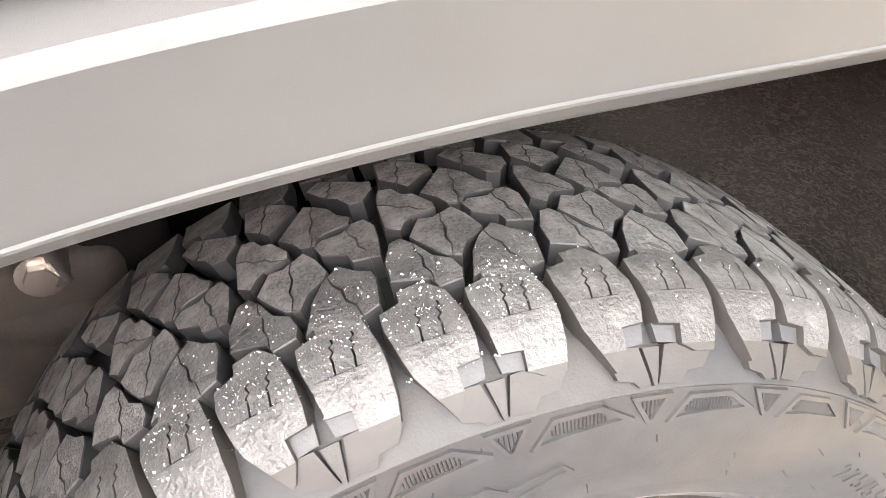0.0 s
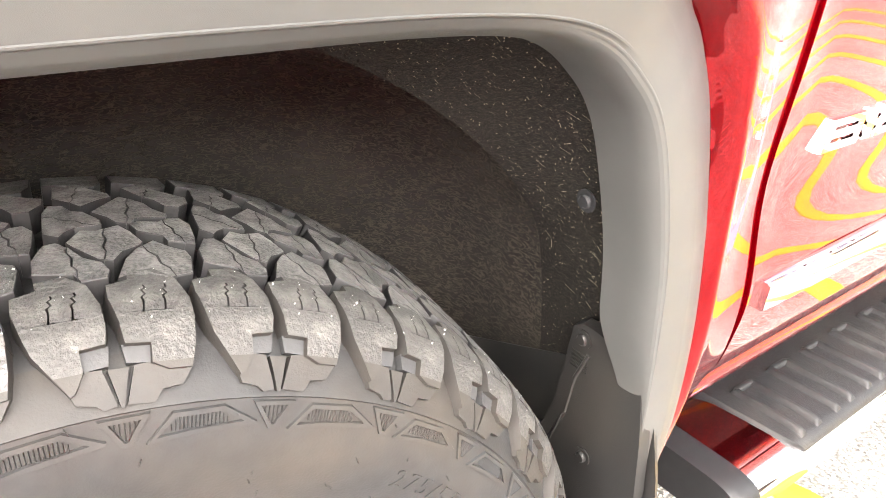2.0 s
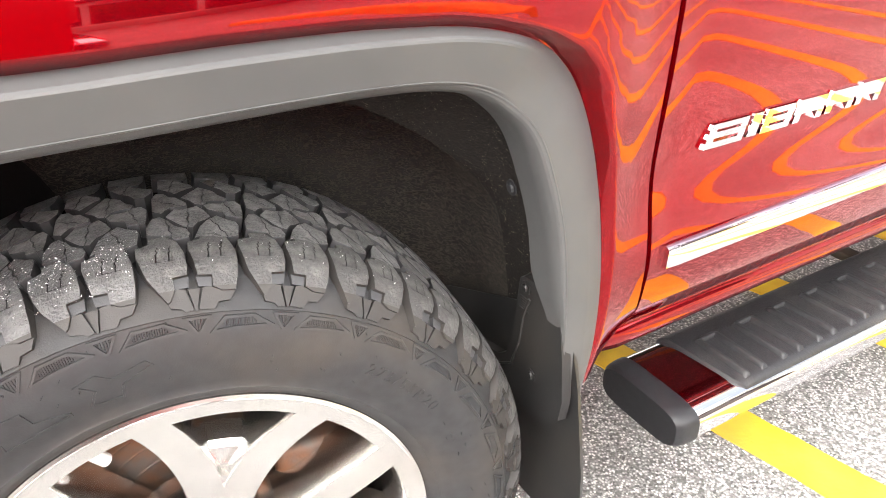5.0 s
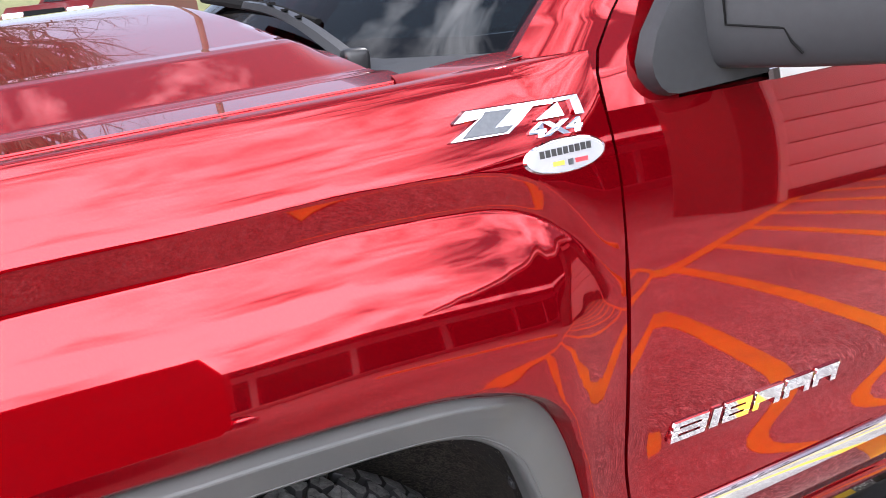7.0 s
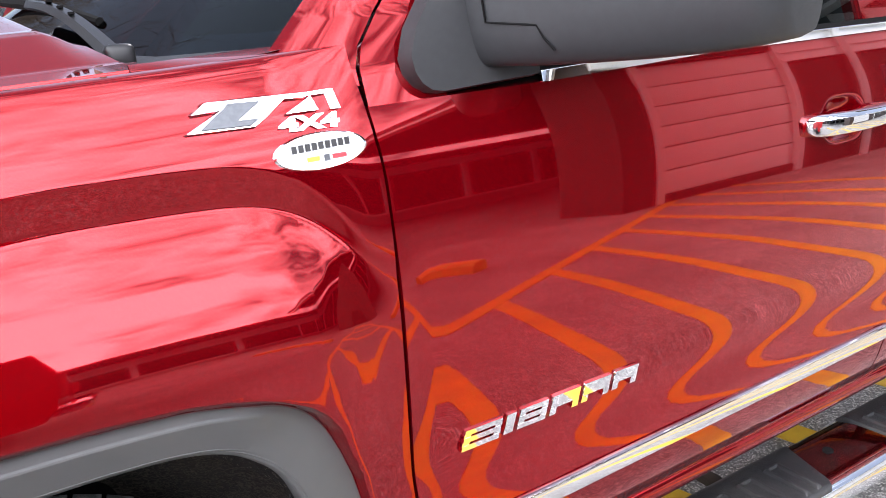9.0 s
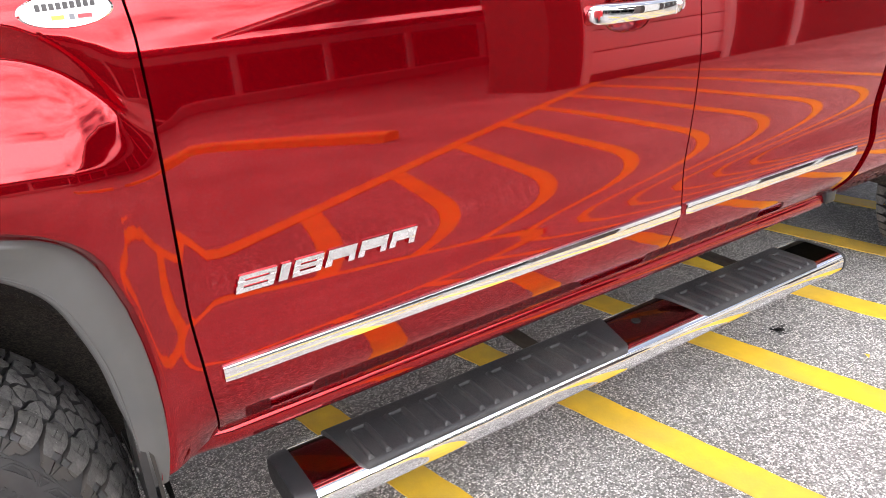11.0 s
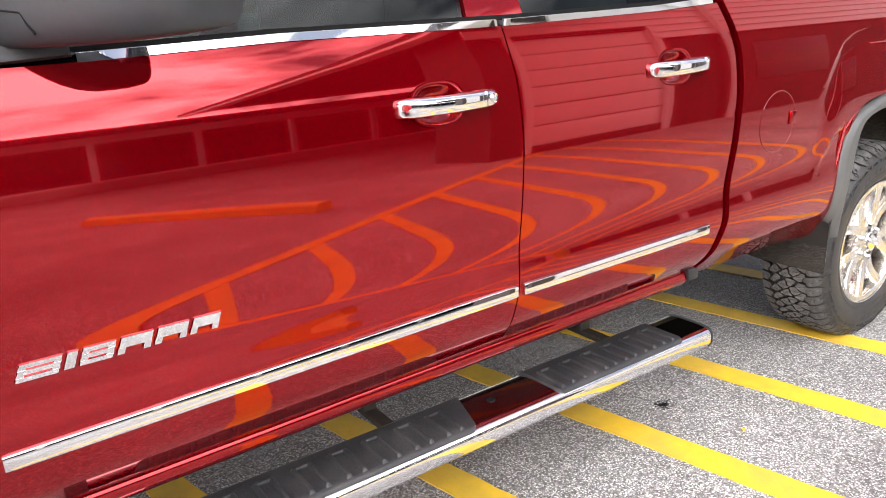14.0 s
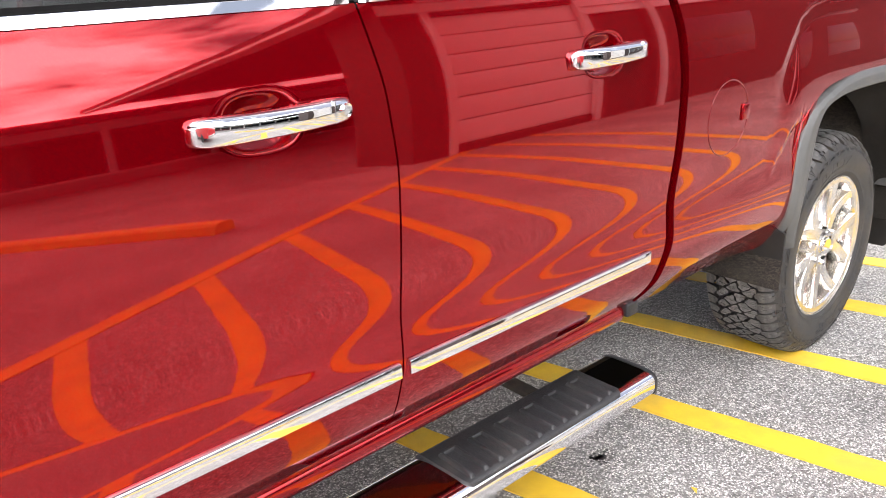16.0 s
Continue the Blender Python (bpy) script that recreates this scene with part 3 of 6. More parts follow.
def flare(x0, dz, side, lines, mirror=False):
    # across the flare: (share from outer to inner line, y beyond the sheet)
    prof = [(-0.10, 0.014), (0.0, 0.0), (0.015, -0.003), (0.05, -0.0055), (0.33, -0.0140), (0.355, -0.0146), (0.55, -0.0150), (0.765, -0.0150), (0.776, -0.0154), (0.788, -0.0156), (0.80, -0.0154), (0.812, -0.0148), (0.90, -0.0138), (0.95, -0.0115), (0.985, -0.006), (1.0, 0.002), (1.01, 0.018)]
    ss = sorted([s for s, _ in prof if s < 0.81] + [0.010, 0.03, 0.07, 0.085, 0.10, 0.115, 0.13, 0.15, 0.71, 0.72, 0.735, 0.755]) + [0.815, 0.83, 0.845, 0.86, 0.875, 0.89, 0.905, 0.93, 0.955, 0.985, 1.0, 1.01]
    prof = [(s, float(np.interp(s, [p[0] for p in prof], [p[1] for p in prof]))) for s in ss]
    rows = []
    for (xo, zo), (xi, zi) in zip(*lines):
        # on the legs the face runs in to a lip and turns squarely into the wheel well
        leg = float(1 - ease((zo - 0.93) / 0.055)) if xo > 0 and x0 == 0 else 0.0
        zo = zo - 0.42 * max(0, -0.05 - xo) ** 2 if -0.3 < xo < 0 else zo - (0.026 if xo <= -0.3 else 0)
        zi = zi - 0.30 * max(0, -0.05 - xo) ** 2 if -0.3 < xo < 0 and x0 == 0 else zi
        edge = float(side(np.float64(x0 + xo), np.float64(zo + dz)))
        over = [(-0.10, edge + 0.014), (0.0, edge + 0.002), (0.010, edge - 0.004), (0.085, -0.0185), (0.115, -0.0208), (0.15, -0.0214), (0.71, -0.0090), (0.72, -0.0098), (0.735, -0.0094), (0.755, -0.0065), (0.86, 0.0005), (0.94, 0.0085), (0.98, 0.0165), (1.0, 0.0240), (1.01, 0.0420)]
        row = []
        for s, dy in prof:
            q = max(0, s - 0.80) / 0.20
            bend = min(q / 0.5, 1) * math.pi / 2
            full = float(ease((zo - 0.58) / 0.12))
            k = s * (1 - leg) + (min(s / 0.80, 1) + 0.15 * math.sin(bend) * full) * leg
            x, z = xo + (xi - xo) * k, zo + (zi - zo) * k
            w = min(max(s, 0), 1) ** 0.7
            # over the wheel: an upper bevel, a face leaning in, a fine ridge and a rolled lip
            y = edge * (1 - w) - 0.003 * w + dy if x0 else float(interp(s, over))
            t = min(max(s, 0) / 0.80, 1)
            inner = edge + (LIP_Y - edge) * t + (0.014 if s < 0 else -0.0025 * (1 - t) - 0.004 * math.sin(math.pi * min(t, 1))) - (0.0009 if 0.775 < s < 0.795 else 0) + 0.024 * (1 - math.cos(bend)) + 0.028 * full * max(0, q - 0.5) / 0.5
            y = y * (1 - leg) + inner * leg
            row.append((x0 + x, (MIRROR_Y - y) if mirror else y, z + dz))
        rows.append(row)
    return Geo().grid(rows)


def arch_low(x0, dz, lines, foot):
    mid = [(a[0] * 0.94 + b[0] * 0.06, a[1] * 0.94 + b[1] * 0.06) for a, b in zip(*lines)]
    half = [m for m in mid if m[0] >= 0]
    keys = sorted((m[0], m[1]) for m in half if m[1] > 0.62)

    def low(x):
        a = np.abs(x - x0)
        return np.where(a >= foot, 0.508, dz + interp(a, keys))
    return low


def spaced(n, *dense):
    base = [i / (n - 1) for i in range(n)]
    for lo, hi, k in dense:
        base = [b for b in base if not lo <= b <= hi] + list(np.linspace(lo, hi, k))
    return sorted(base)


for mirror in (False, True):
    # one pressing, meshed over the arch and then down behind the flare's leg
    sheet = panel(fender_side, lambda z: -0.80 + 0 * z, lambda z: 0.4394 + 0 * z, arch_low(0.0, 0.0, FRONT_LINES, 0.60), lambda x: hood_edge(x), spaced(120, (0.80, 1.0, 60)), spaced(150, (0.0, 0.06, 30), (0.95, 1.0, 24)), mirror)
    tail = panel(fender_side, lambda z: np.where(z < 0.85, interp(z, LEG_EDGE) - 0.013, 0.439), lambda z: smooth_keys(GAP_F, z) - 0.002, lambda x: 0.508 + 0 * x, lambda x: hood_edge(x), spaced(60), spaced(170, (0.975, 1.0, 24)), mirror)
    part("fender", sheet.add(tail.v, tail.f), RED, truck)
    part("wheel_flare", flare(0.0, 0.0, fender_side, FRONT_LINES, mirror), FLARE, truck, "grey textured plastic wheel arch flare", smooth=14)
    fd = part("front_door", panel(door_side, lambda z: smooth_keys(GAP_F, z) + 0.002, lambda z: smooth_keys(GAP_M, z) - 0.002, sill_z, belt_z, spaced(60, (0.72, 0.92, 70)), spaced(70, (0.72, 0.93, 60)), mirror), RED, truck)
    rd = part("rear_door", panel(door_side, lambda z: smooth_keys(GAP_M, z) + 0.002, lambda z: smooth_keys(GAP_R, z) - 0.002, sill_z, belt_z, spaced(50, (0.55, 0.85, 70)), spaced(70, (0.72, 0.93, 60)), mirror), RED, truck)
    part("bed_side", panel(bed_side_y, lambda z: smooth_keys(GAP_R, z) + 0.026, lambda z: 4.72 + 0 * z, arch_low(3.62, 0.012, REAR_LINES, 0.466), lambda x: 1.40 + 0 * x, spaced(160, (0.0, 0.30, 80)), spaced(110), mirror, mid=1.03), RED, truck)
    part("wheel_flare", flare(3.62, 0.012, bed_side_y, REAR_LINES, mirror), FLARE, truck, "grey textured plastic wheel arch flare")
    if not mirror:
        front_door, rear_door = fd, rd

# dark structure behind the sheet metal, closing gaps
g = Geo()
g.box(0.50, 2.56, 0.10, 1.92, 0.50, 1.30)
part("cab_floor", g, BLACK, truck)
g = Geo()
g.box(2.60, 4.70, 0.10, 1.92, 0.98, 1.05)
g.box(2.60, 3.05, 0.10, 1.92, 0.60, 0.98)
g.box(2.59, 2.64, 0.06, 1.96, 0.58, 1.39)
g.box(4.22, 4.74, 0.04, 1.98, 0.52, 1.39)
part("bed_box", g, BLACK, truck)
part("nose", Geo().box(-0.92, -0.55, 0.08, 1.94, 0.45, 1.22, 0.06), RED, truck)
part("chassis_rail", Geo().box(-0.7, 4.6, 0.46, 0.58, 0.42, 0.56, 0.01), FRAME_STEEL, truck)
part("chassis_rail", Geo().box(-0.7, 4.6, 1.44, 1.56, 0.42, 0.56, 0.01), FRAME_STEEL, truck)

# rocker sill under the doors
for mirror in (False, True):
    rows = []
    for x in np.linspace(0.50, 2.43, 64):
        z, y = float(sill_z(x)) - 0.004, float(base_side(x, sill_z(x))) + 0.009 * float(1 - ease((x - 0.55) / 0.03))
        prof = [(0.05, 0.02), (0.022, 0.004), (0.013, -0.001), (0.008, -0.005), (0.005, -0.010), (0.0035, -0.018), (0.0035, -0.026), (0.006, -0.034), (0.011, -0.041), (0.019, -0.047), (0.032, -0.052), (0.06, -0.055), (0.16, -0.056), (0.30, -0.055), (0.42, -0.040)]
        rows.append([(x, MIRROR_Y - (y + a) if mirror else y + a, z + b) for a, b in prof])
    part("rocker_sill", Geo().grid(rows), RED, truck)
part("sill_end", Geo().box(2.432, 2.478, 0.055, 0.10, 0.505, 0.545, 0.008), MIRROR_BLACK, truck)


# wheel wells
LINER_LINE = [(0.472, 0.37), (0.466, 0.49), (0.453, 0.62), (0.441, 0.70), (0.426, 0.78), (0.409, 0.84), (0.388, 0.886), (0.353, 0.920), (0.308, 0.937), (0.246, 0.946), (0.187, 0.951), (0.08, 0.954), (0, 0.954)]


def liner_in(y, a, r):
    """How far the liner stands in towards the wheel, at depth y, angle a from the top and distance r from the hub."""
    k = interp(y, [(0.0, 0.0), (0.05, 0.22), (0.10, 0.55), (0.142, 0.94), (0.148, 1.0), (0.152, 0.98), (0.156, 0.60), (0.17, 0.42), (0.22, 0.35), (0.28, 0.4)])
    k *= 0.5 * (r - 0.542 + math.hypot(r - 0.542, 0.015)) * interp(a, [(0.10, 0), (0.2, 0.35), (0.30, 0.85), (0.38, 1.0)])
    rib = 0.007 * math.exp(-((a - 0.16) / 0.012) ** 2) + 0.006 * math.exp(-((a + 0.25) / 0.012) ** 2)
    return k + rib * ease((y - 0.03) / 0.05) + (0.20 + 0.08 * ease((a + 0.20) / 0.10)) * max(0, (y - 0.24) / 0.26) ** 2.2


def liner(x0, mirror=False):
    rows = []
    for x, z in arch(LINER_LINE, 130):
        a = math.atan2(x, z - 0.38)
        row = []
        for y in [0.004, 0.02, 0.035, 0.05, 0.075, 0.10, 0.12, 0.142, 0.148, 0.152, 0.156, 0.17, 0.19, 0.22, 0.25, 0.28, 0.31, 0.34, 0.37, 0.40, 0.43, 0.46, 0.485, 0.50]:
            k = liner_in(y, a, math.hypot(x, z - 0.388))
            row.append((x0 + x - k * math.sin(a), MIRROR_Y - y if mirror else y, z - k * math.cos(a)))
        rows.append(row)
    back = [r[-1] for r in rows]
    # the flange behind the rear leg is smoother than the felt over the wheel
    m = sum(1 for x, z in arch(LINER_LINE, 130) if math.atan2(x, z - 0.38) > 0.12)
    flange = Geo().grid([r[:10] for r in rows[:m]])
    felt, over = Geo().grid([r[9:] for r in rows[:m]]), Geo().grid(rows[m - 1:])
    return felt.add(over.v, over.f), flange, Geo().add(back, [tuple(range(len(back)))])


for mirror in (False, True):
    for x0 in (0.0, 3.62):
        skin, flange, back = liner(x0, mirror)
        part("liner_flange", flange, LINER_FLANGE, truck, "gritty black plastic liner flange")
        part("wheel_liner", skin, LINER, truck, "dusty black felt wheel well liner")
        part("wheel_well_wall", back, BLACK, truck)


# ---- wheels ----
R_TOP, PAIRS, PHASE = 0.405, 28, 6.1


def tread_point(s, w, h):
    """Arc length s from the piece's middle, distance w from the outer shoulder, height h over the groove's floor."""
    c = (w - 0.1075) / 0.1075
    r = R_TOP - 0.0105 - 0.007 * abs(c) ** 3.2 + h
    if w < 0.016:
        r -= 0.010 * (1 - w / 0.016) ** 2
    a = s / R_TOP
    return (r * math.sin(a), 0.033 + w, r * math.cos(a))


def clip(poly, a, b, c):
    """The part of a polygon where a s + b w <= c."""
    out = []
    for i, p in enumerate(poly):
        q = poly[(i + 1) % len(poly)]
        dp, dq = a * p[0] + b * p[1] - c, a * q[0] + b * q[1] - c
        if dp <= 0:
            out.append(p)
        if dp * dq < 0:
            k = dp / (dp - dq)
            out.append((p[0] + (q[0] - p[0]) * k, p[1] + (q[1] - p[1]) * k))
    return out


def block(poly, w0, cuts, height=0.0105):
    g = Geo()
    pieces = [poly]
    for a, b, c in cuts:
        pieces = [r for q in pieces for r in split_zigzag(q, a, b, c, 0.0001)]
    for q in pieces:
        lo = [tread_point(s, w0 + w, -0.006) for s, w in q]
        cs, cw = sum(p[0] for p in q) / len(q), sum(p[1] for p in q) / len(q)
        def toward(p, d):
            v = Vector((cs - p[0], cw - p[1]))
            v = v * min(1, d / max(v.length, 1e-6))
            return (p[0] + v.x, p[1] + v.y)
        q1 = [toward(p, 0.0003) for p in q]
        q2 = [toward(p, 0.0009) for p in q]
        mid = [tread_point(s, w0 + w, height - 0.0007) for s, w in q1]
        hi = [tread_point(s, w0 + w, height) for s, w in q2]
        n = len(q)
        g.add(lo + mid + hi, [(i, (i + 1) % n, n + (i + 1) % n, n + i) for i in range(n)] + [(n + i, n + (i + 1) % n, 2 * n + (i + 1) % n, 2 * n + i) for i in range(n)] + [tuple(range(2 * n, 3 * n))])
    return g


# the eight blocks of one pitch: corners as (degrees round the wheel, distance from the outer shoulder) and the cuts across them as two such points
BLOCKS = [
    ([(1.5, 0.0510), (1.55, 0.0665), (2.5, 0.0825), (3.3, 0.0840), (4.1, 0.0760), (5.0, 0.0615), (6.35, 0.0540), (6.7, 0.0445), (6.45, 0.0380), (4.7, 0.0365), (4.3, 0.0440), (3.3, 0.0465)], [((4.45, 0.036), (4.05, 0.085))]),
    ([(7.35, 0.0365), (8.3, 0.0570), (9.4, 0.0690), (10.8, 0.0780), (11.9, 0.0695), (13.1, 0.0640), (13.3, 0.0570), (12.85, 0.0375), (11.0, 0.0330), (9.9, 0.0365), (7.9, 0.0385)], [((11.6, 0.033), (9.7, 0.075))]),
    ([(4.2, 0.0830), (5.45, 0.0980), (6.6, 0.0960), (8.45, 0.1025), (9.2, 0.0930), (9.9, 0.0775), (9.5, 0.0725), (8.0, 0.0655), (7.2, 0.0560), (6.25, 0.0590), (5.45, 0.0670), (4.5, 0.0780)], [((6.6, 0.055), (7.4, 0.104))]),
    ([(9.55, 0.1040), (10.2, 0.1080), (12.0, 0.1075), (13.1, 0.1140), (14.0, 0.1145), (14.65, 0.1055), (14.45, 0.0850), (14.2, 0.0755), (12.2, 0.0785), (12.0, 0.0860), (11.0, 0.0895), (9.9, 0.0945)], [((13.5, 0.075), (12.3, 0.115))]),
    ([(2.85, 0.1310), (3.4, 0.1410), (4.35, 0.1395), (5.0, 0.1300), (6.0, 0.1270), (7.15, 0.1120), (7.1, 0.1060), (5.0, 0.1035), (4.1, 0.0980), (3.6, 0.0925), (2.65, 0.0985)], [((2.0, 0.128), (7.0, 0.104))]),
    ([(6.75, 0.1260), (8.45, 0.1420), (9.55, 0.1520), (10.55, 0.1460), (11.4, 0.1400), (11.95, 0.1300), (13.0, 0.1215), (12.75, 0.1160), (10.9, 0.1155), (9.9, 0.1130), (9.4, 0.1055), (8.5, 0.1080), (7.9, 0.1165)], [((9.2, 0.104), (10.3, 0.153))]),
    ([(10.2, 0.1710), (11.4, 0.1785), (12.8, 0.1710), (15.0, 0.1590), (15.8, 0.1560), (15.7, 0.1460), (14.6, 0.1360), (13.4, 0.1370), (12.7, 0.1465), (11.5, 0.1545)], [((11.6, 0.152), (13.0, 0.180))]),
    ([(4.1, 0.1785), (5.35, 0.1780), (6.8, 0.1725), (8.55, 0.1600), (8.7, 0.1525), (7.7, 0.1480), (6.7, 0.1420), (5.95, 0.1375), (5.25, 0.1445), (3.9, 0.1540)], [((5.0, 0.140), (6.4, 0.180))]),
]
# shoulder of the tyre: (way from the tread's rim down the sidewall, y, radius) of the groove's floor
SHOULDER = [(-0.07, 0.119, 0.3945), (-0.034, 0.083, 0.3932), (-0.017, 0.066, 0.3921), (0.0, 0.049, 0.3901), (0.0042, 0.045, 0.3886), (0.0119, 0.038, 0.3855), (0.0216, 0.030, 0.3798), (0.0326, 0.022, 0.3722), (0.0443, 0.014, 0.3637), (0.0536, 0.0085, 0.3562), (0.0594, 0.0062, 0.3520)]


def shoulder_point(s, u, h):
    k = np.array(SHOULDER)
    at = lambda v: np.array([np.interp(v, k[:, 0], k[:, 1]), np.interp(v, k[:, 0], k[:, 2])])
    p, d = at(u), at(u + 0.006) - at(u - 0.006)
    d /= np.hypot(*d)
    y, r = p + np.array([d[1], -d[0]]) * h
    return (r * math.sin(s / R_TOP), y, r * math.cos(s / R_TOP))


def split_zigzag(poly, a, b, c, gap, amp=0.0010):
    """Cut a polygon in two along a zigzag."""
    res = []
    for sign in (1, -1):
        q = clip(poly, sign * a, sign * b, sign * c - gap / 2)
        if len(q) < 3:
            continue
        n, out, cc = len(q), [], sign * c - gap / 2
        for i in range(n):
            p, t = q[i], q[(i + 1) % n]
            out.append(p)
            if abs(sign * (a * p[0] + b * p[1]) - cc) < 1e-7 and abs(sign * (a * t[0] + b * t[1]) - cc) < 1e-7 and math.dist(p, t) > 0.006:
                ks = (0.22, 0.38, 0.62, 0.8) if p[1] < t[1] else (0.2, 0.38, 0.62, 0.78)
                off = (1, -1, 1, -1) if p[1] < t[1] else (-1, 1, -1, 1)
                for k, o in zip(ks, off):
                    out.append((p[0] + (t[0] - p[0]) * k + a * o * amp, p[1] + (t[1] - p[1]) * k + b * o * amp))
        res.append(out)
    return res


def raised(g, poly, bands, height, sipes=(), sipe_band=(), draft=0.0):
    """A piece of the shoulder over a polygon of (s, u), bent with the shoulder, with walls along its outline."""
    us = [p[1] for p in poly]
    lim = [min(us)] + [b for b in bands if min(us) + 1e-4 < b < max(us) - 1e-4] + [max(us)]
    verts, faces, known = [], [], {}

    def vert(s, u, top):
        key = (round(s, 6), round(u, 6), top)
        if key not in known:
            known[key] = len(verts)
            verts.append(shoulder_point(s * (1 - draft) if top else s, u, height(u) if top else -0.004))
        return known[key]

    for lo, hi in zip(lim[:-1], lim[1:]):
        band = clip(clip(poly, 0, -1, -lo), 0, 1, hi)
        if len(band) < 3:
            continue
        pieces = [band]
        if (round(lo, 4), round(hi, 4)) in sipe_band:
            for c in sipes:
                pieces = [r for q in pieces for r in split_zigzag(q, 1, 0.16, c, 0.0012)]
        for q in pieces:
            q = [p for i, p in enumerate(q) if math.dist(p, q[i - 1]) > 2e-5]
            n = len(q)
            if n < 3:
                continue
            top, low = [vert(*p, True) for p in q], [vert(*p, False) for p in q]
            faces.append(tuple(top))
            for i in range(n):
                k = (i + 1) % n
                inner = (abs(q[i][1] - lo) < 1e-6 and abs(q[k][1] - lo) < 1e-6 and lo > lim[0]) or (abs(q[i][1] - hi) < 1e-6 and abs(q[k][1] - hi) < 1e-6 and hi < lim[-1])
                if not inner:
                    faces.append((low[i], low[k], top[k], top[i]))
    g.add(verts, faces)


LUG_TOP = [(-0.0575, 0.0115), (-0.0585, -0.004), (-0.0545, -0.0165), (-0.0365, -0.0205), (-0.0340, -0.0290), (-0.0130, -0.0320), (-0.0020, -0.0190), (-0.0005, 0.000), (-0.0025, 0.0115)]
LUG_TOP = [(s * 0.75 - 0.20 * (0.0115 - u), u * 0.88 if u < 0 else u) for s, u in LUG_TOP]
HALF = 0.0227
LUGS = [([(s + HALF, 0.016 - u) for s, u in LUG_TOP], 1), ([(s + HALF, 0.016 - u) for s, u in LUG_TOP], -1)]


def lug(hand):
    """Shoulder lug: tread end with sipes, stepped buttress and foot down the sidewall."""
    g = Geo()
    if hand > 0:
        top = [(s + HALF, u) for s, u in LUG_TOP]
        butt = [(-0.0575, 0.0115), (-0.0025, 0.0115), (-0.0045, 0.0195), (-0.0230, 0.0205), (-0.0225, 0.0310), (-0.0300, 0.0400), (-0.0335, 0.0410), (-0.0400, 0.0340), (-0.0540, 0.0190)]
        face = [(-0.0237, 0.0190), (-0.0040, 0.0190), (-0.0060, 0.0290), (-0.0227, 0.0300)]
        foot = [(-0.0370, 0.0335), (-0.0225, 0.0310), (-0.0220, 0.0300), (-0.0110, 0.0305), (-0.0035, 0.0490), (-0.0130, 0.0500), (-0.0180, 0.0470), (-0.0310, 0.0450)]
        wedge = [(-0.0072, 0.0310), (0.0072, 0.0310), (0.0012, 0.0500), (-0.0012, 0.0500)]
        shift = HALF
    else:
        top = [(s + HALF, u) for s, u in LUG_TOP]
        butt = [(0.0230, 0.0215), (0.0045, 0.0205), (0.0025, 0.0115), (0.0575, 0.0115), (0.0565, 0.0230), (0.0525, 0.0350), (0.0350, 0.0350), (0.0225, 0.0310)]
        face = [(0.0040, 0.0195), (0.0237, 0.0195), (0.0227, 0.0300), (0.0060, 0.0290)]
        foot = [(0.0110, 0.0305), (0.0220, 0.0300), (0.0225, 0.0310), (0.0520, 0.0345), (0.0440, 0.0430), (0.0290, 0.0440), (0.0230, 0.0500), (0.0035, 0.0490)]
        wedge = None
        shift = -HALF
    butt, face, foot = ([(s * 0.75, u) for s, u in q] for q in (butt, face, foot))
    wedge = wedge and [(s * 0.75, u) for s, u in wedge]
    high = lambda u: 0.0108 - 0.0022 * max(0, (u - 0.008) / 0.03)
    raised(g, top, [-0.024, -0.012, 0.001, 0.006], high, (-0.0058, 0.0062), {(-0.012, 0.001), (0.001, 0.006)}, 0.07)
    raised(g, [(s + shift, u) for s, u in butt], [0.0145, 0.017, 0.022, 0.027, 0.031], high, draft=0.07)
    first = len(g.f)
    raised(g, [(s + shift, u) for s, u in face], [0.022, 0.027], lambda u: 0.0050)
    g.dark = range(first, len(g.f))
    raised(g, [(s + shift, u) for s, u in foot], [0.032, 0.036, 0.040, 0.044], lambda u: 0.0058 - 0.0016 * (u - 0.03) / 0.02)
    if wedge:
        raised(g, [(s + shift, u) for s, u in wedge], [0.036, 0.040, 0.044], lambda u: 0.0050)
    return g


def dark_pockets(g, me):
    me.materials.append(POCKET)
    for i in g.dark:
        me.polygons[i].material_index = 2
    return me


def two_tone(me, mat, out):
    """Worn faces keep the first material; walls and low faces get darker unworn rubber, which also paints in their
    shade.
    """
    me.materials.append(mat)
    for p in me.polygons:
        c = p.center
        up = Vector((c.x, 0, c.z)).normalized() * out[0] + Vector((0, -1, 0)) * out[1]
        low = out[1] > 0 and math.hypot(c.x, c.z) < 0.381
        p.material_index = 1 if abs(p.normal.dot(up)) < out[2] or low else 0
    return me


LUG_SHAPE = [lug(1), lug(-1)]
LUG_MESH = [dark_pockets(g, two_tone(g.mesh("tread_lug", TREAD, 24), RUBBER, (0.80, 0.60, 0.80))) for g in LUG_SHAPE]
LUG_WET = [dark_pockets(g, two_tone(g.mesh("tread_lug", TREAD_WET, 24), RUBBER, (0.80, 0.60, 0.80))) for g in LUG_SHAPE]


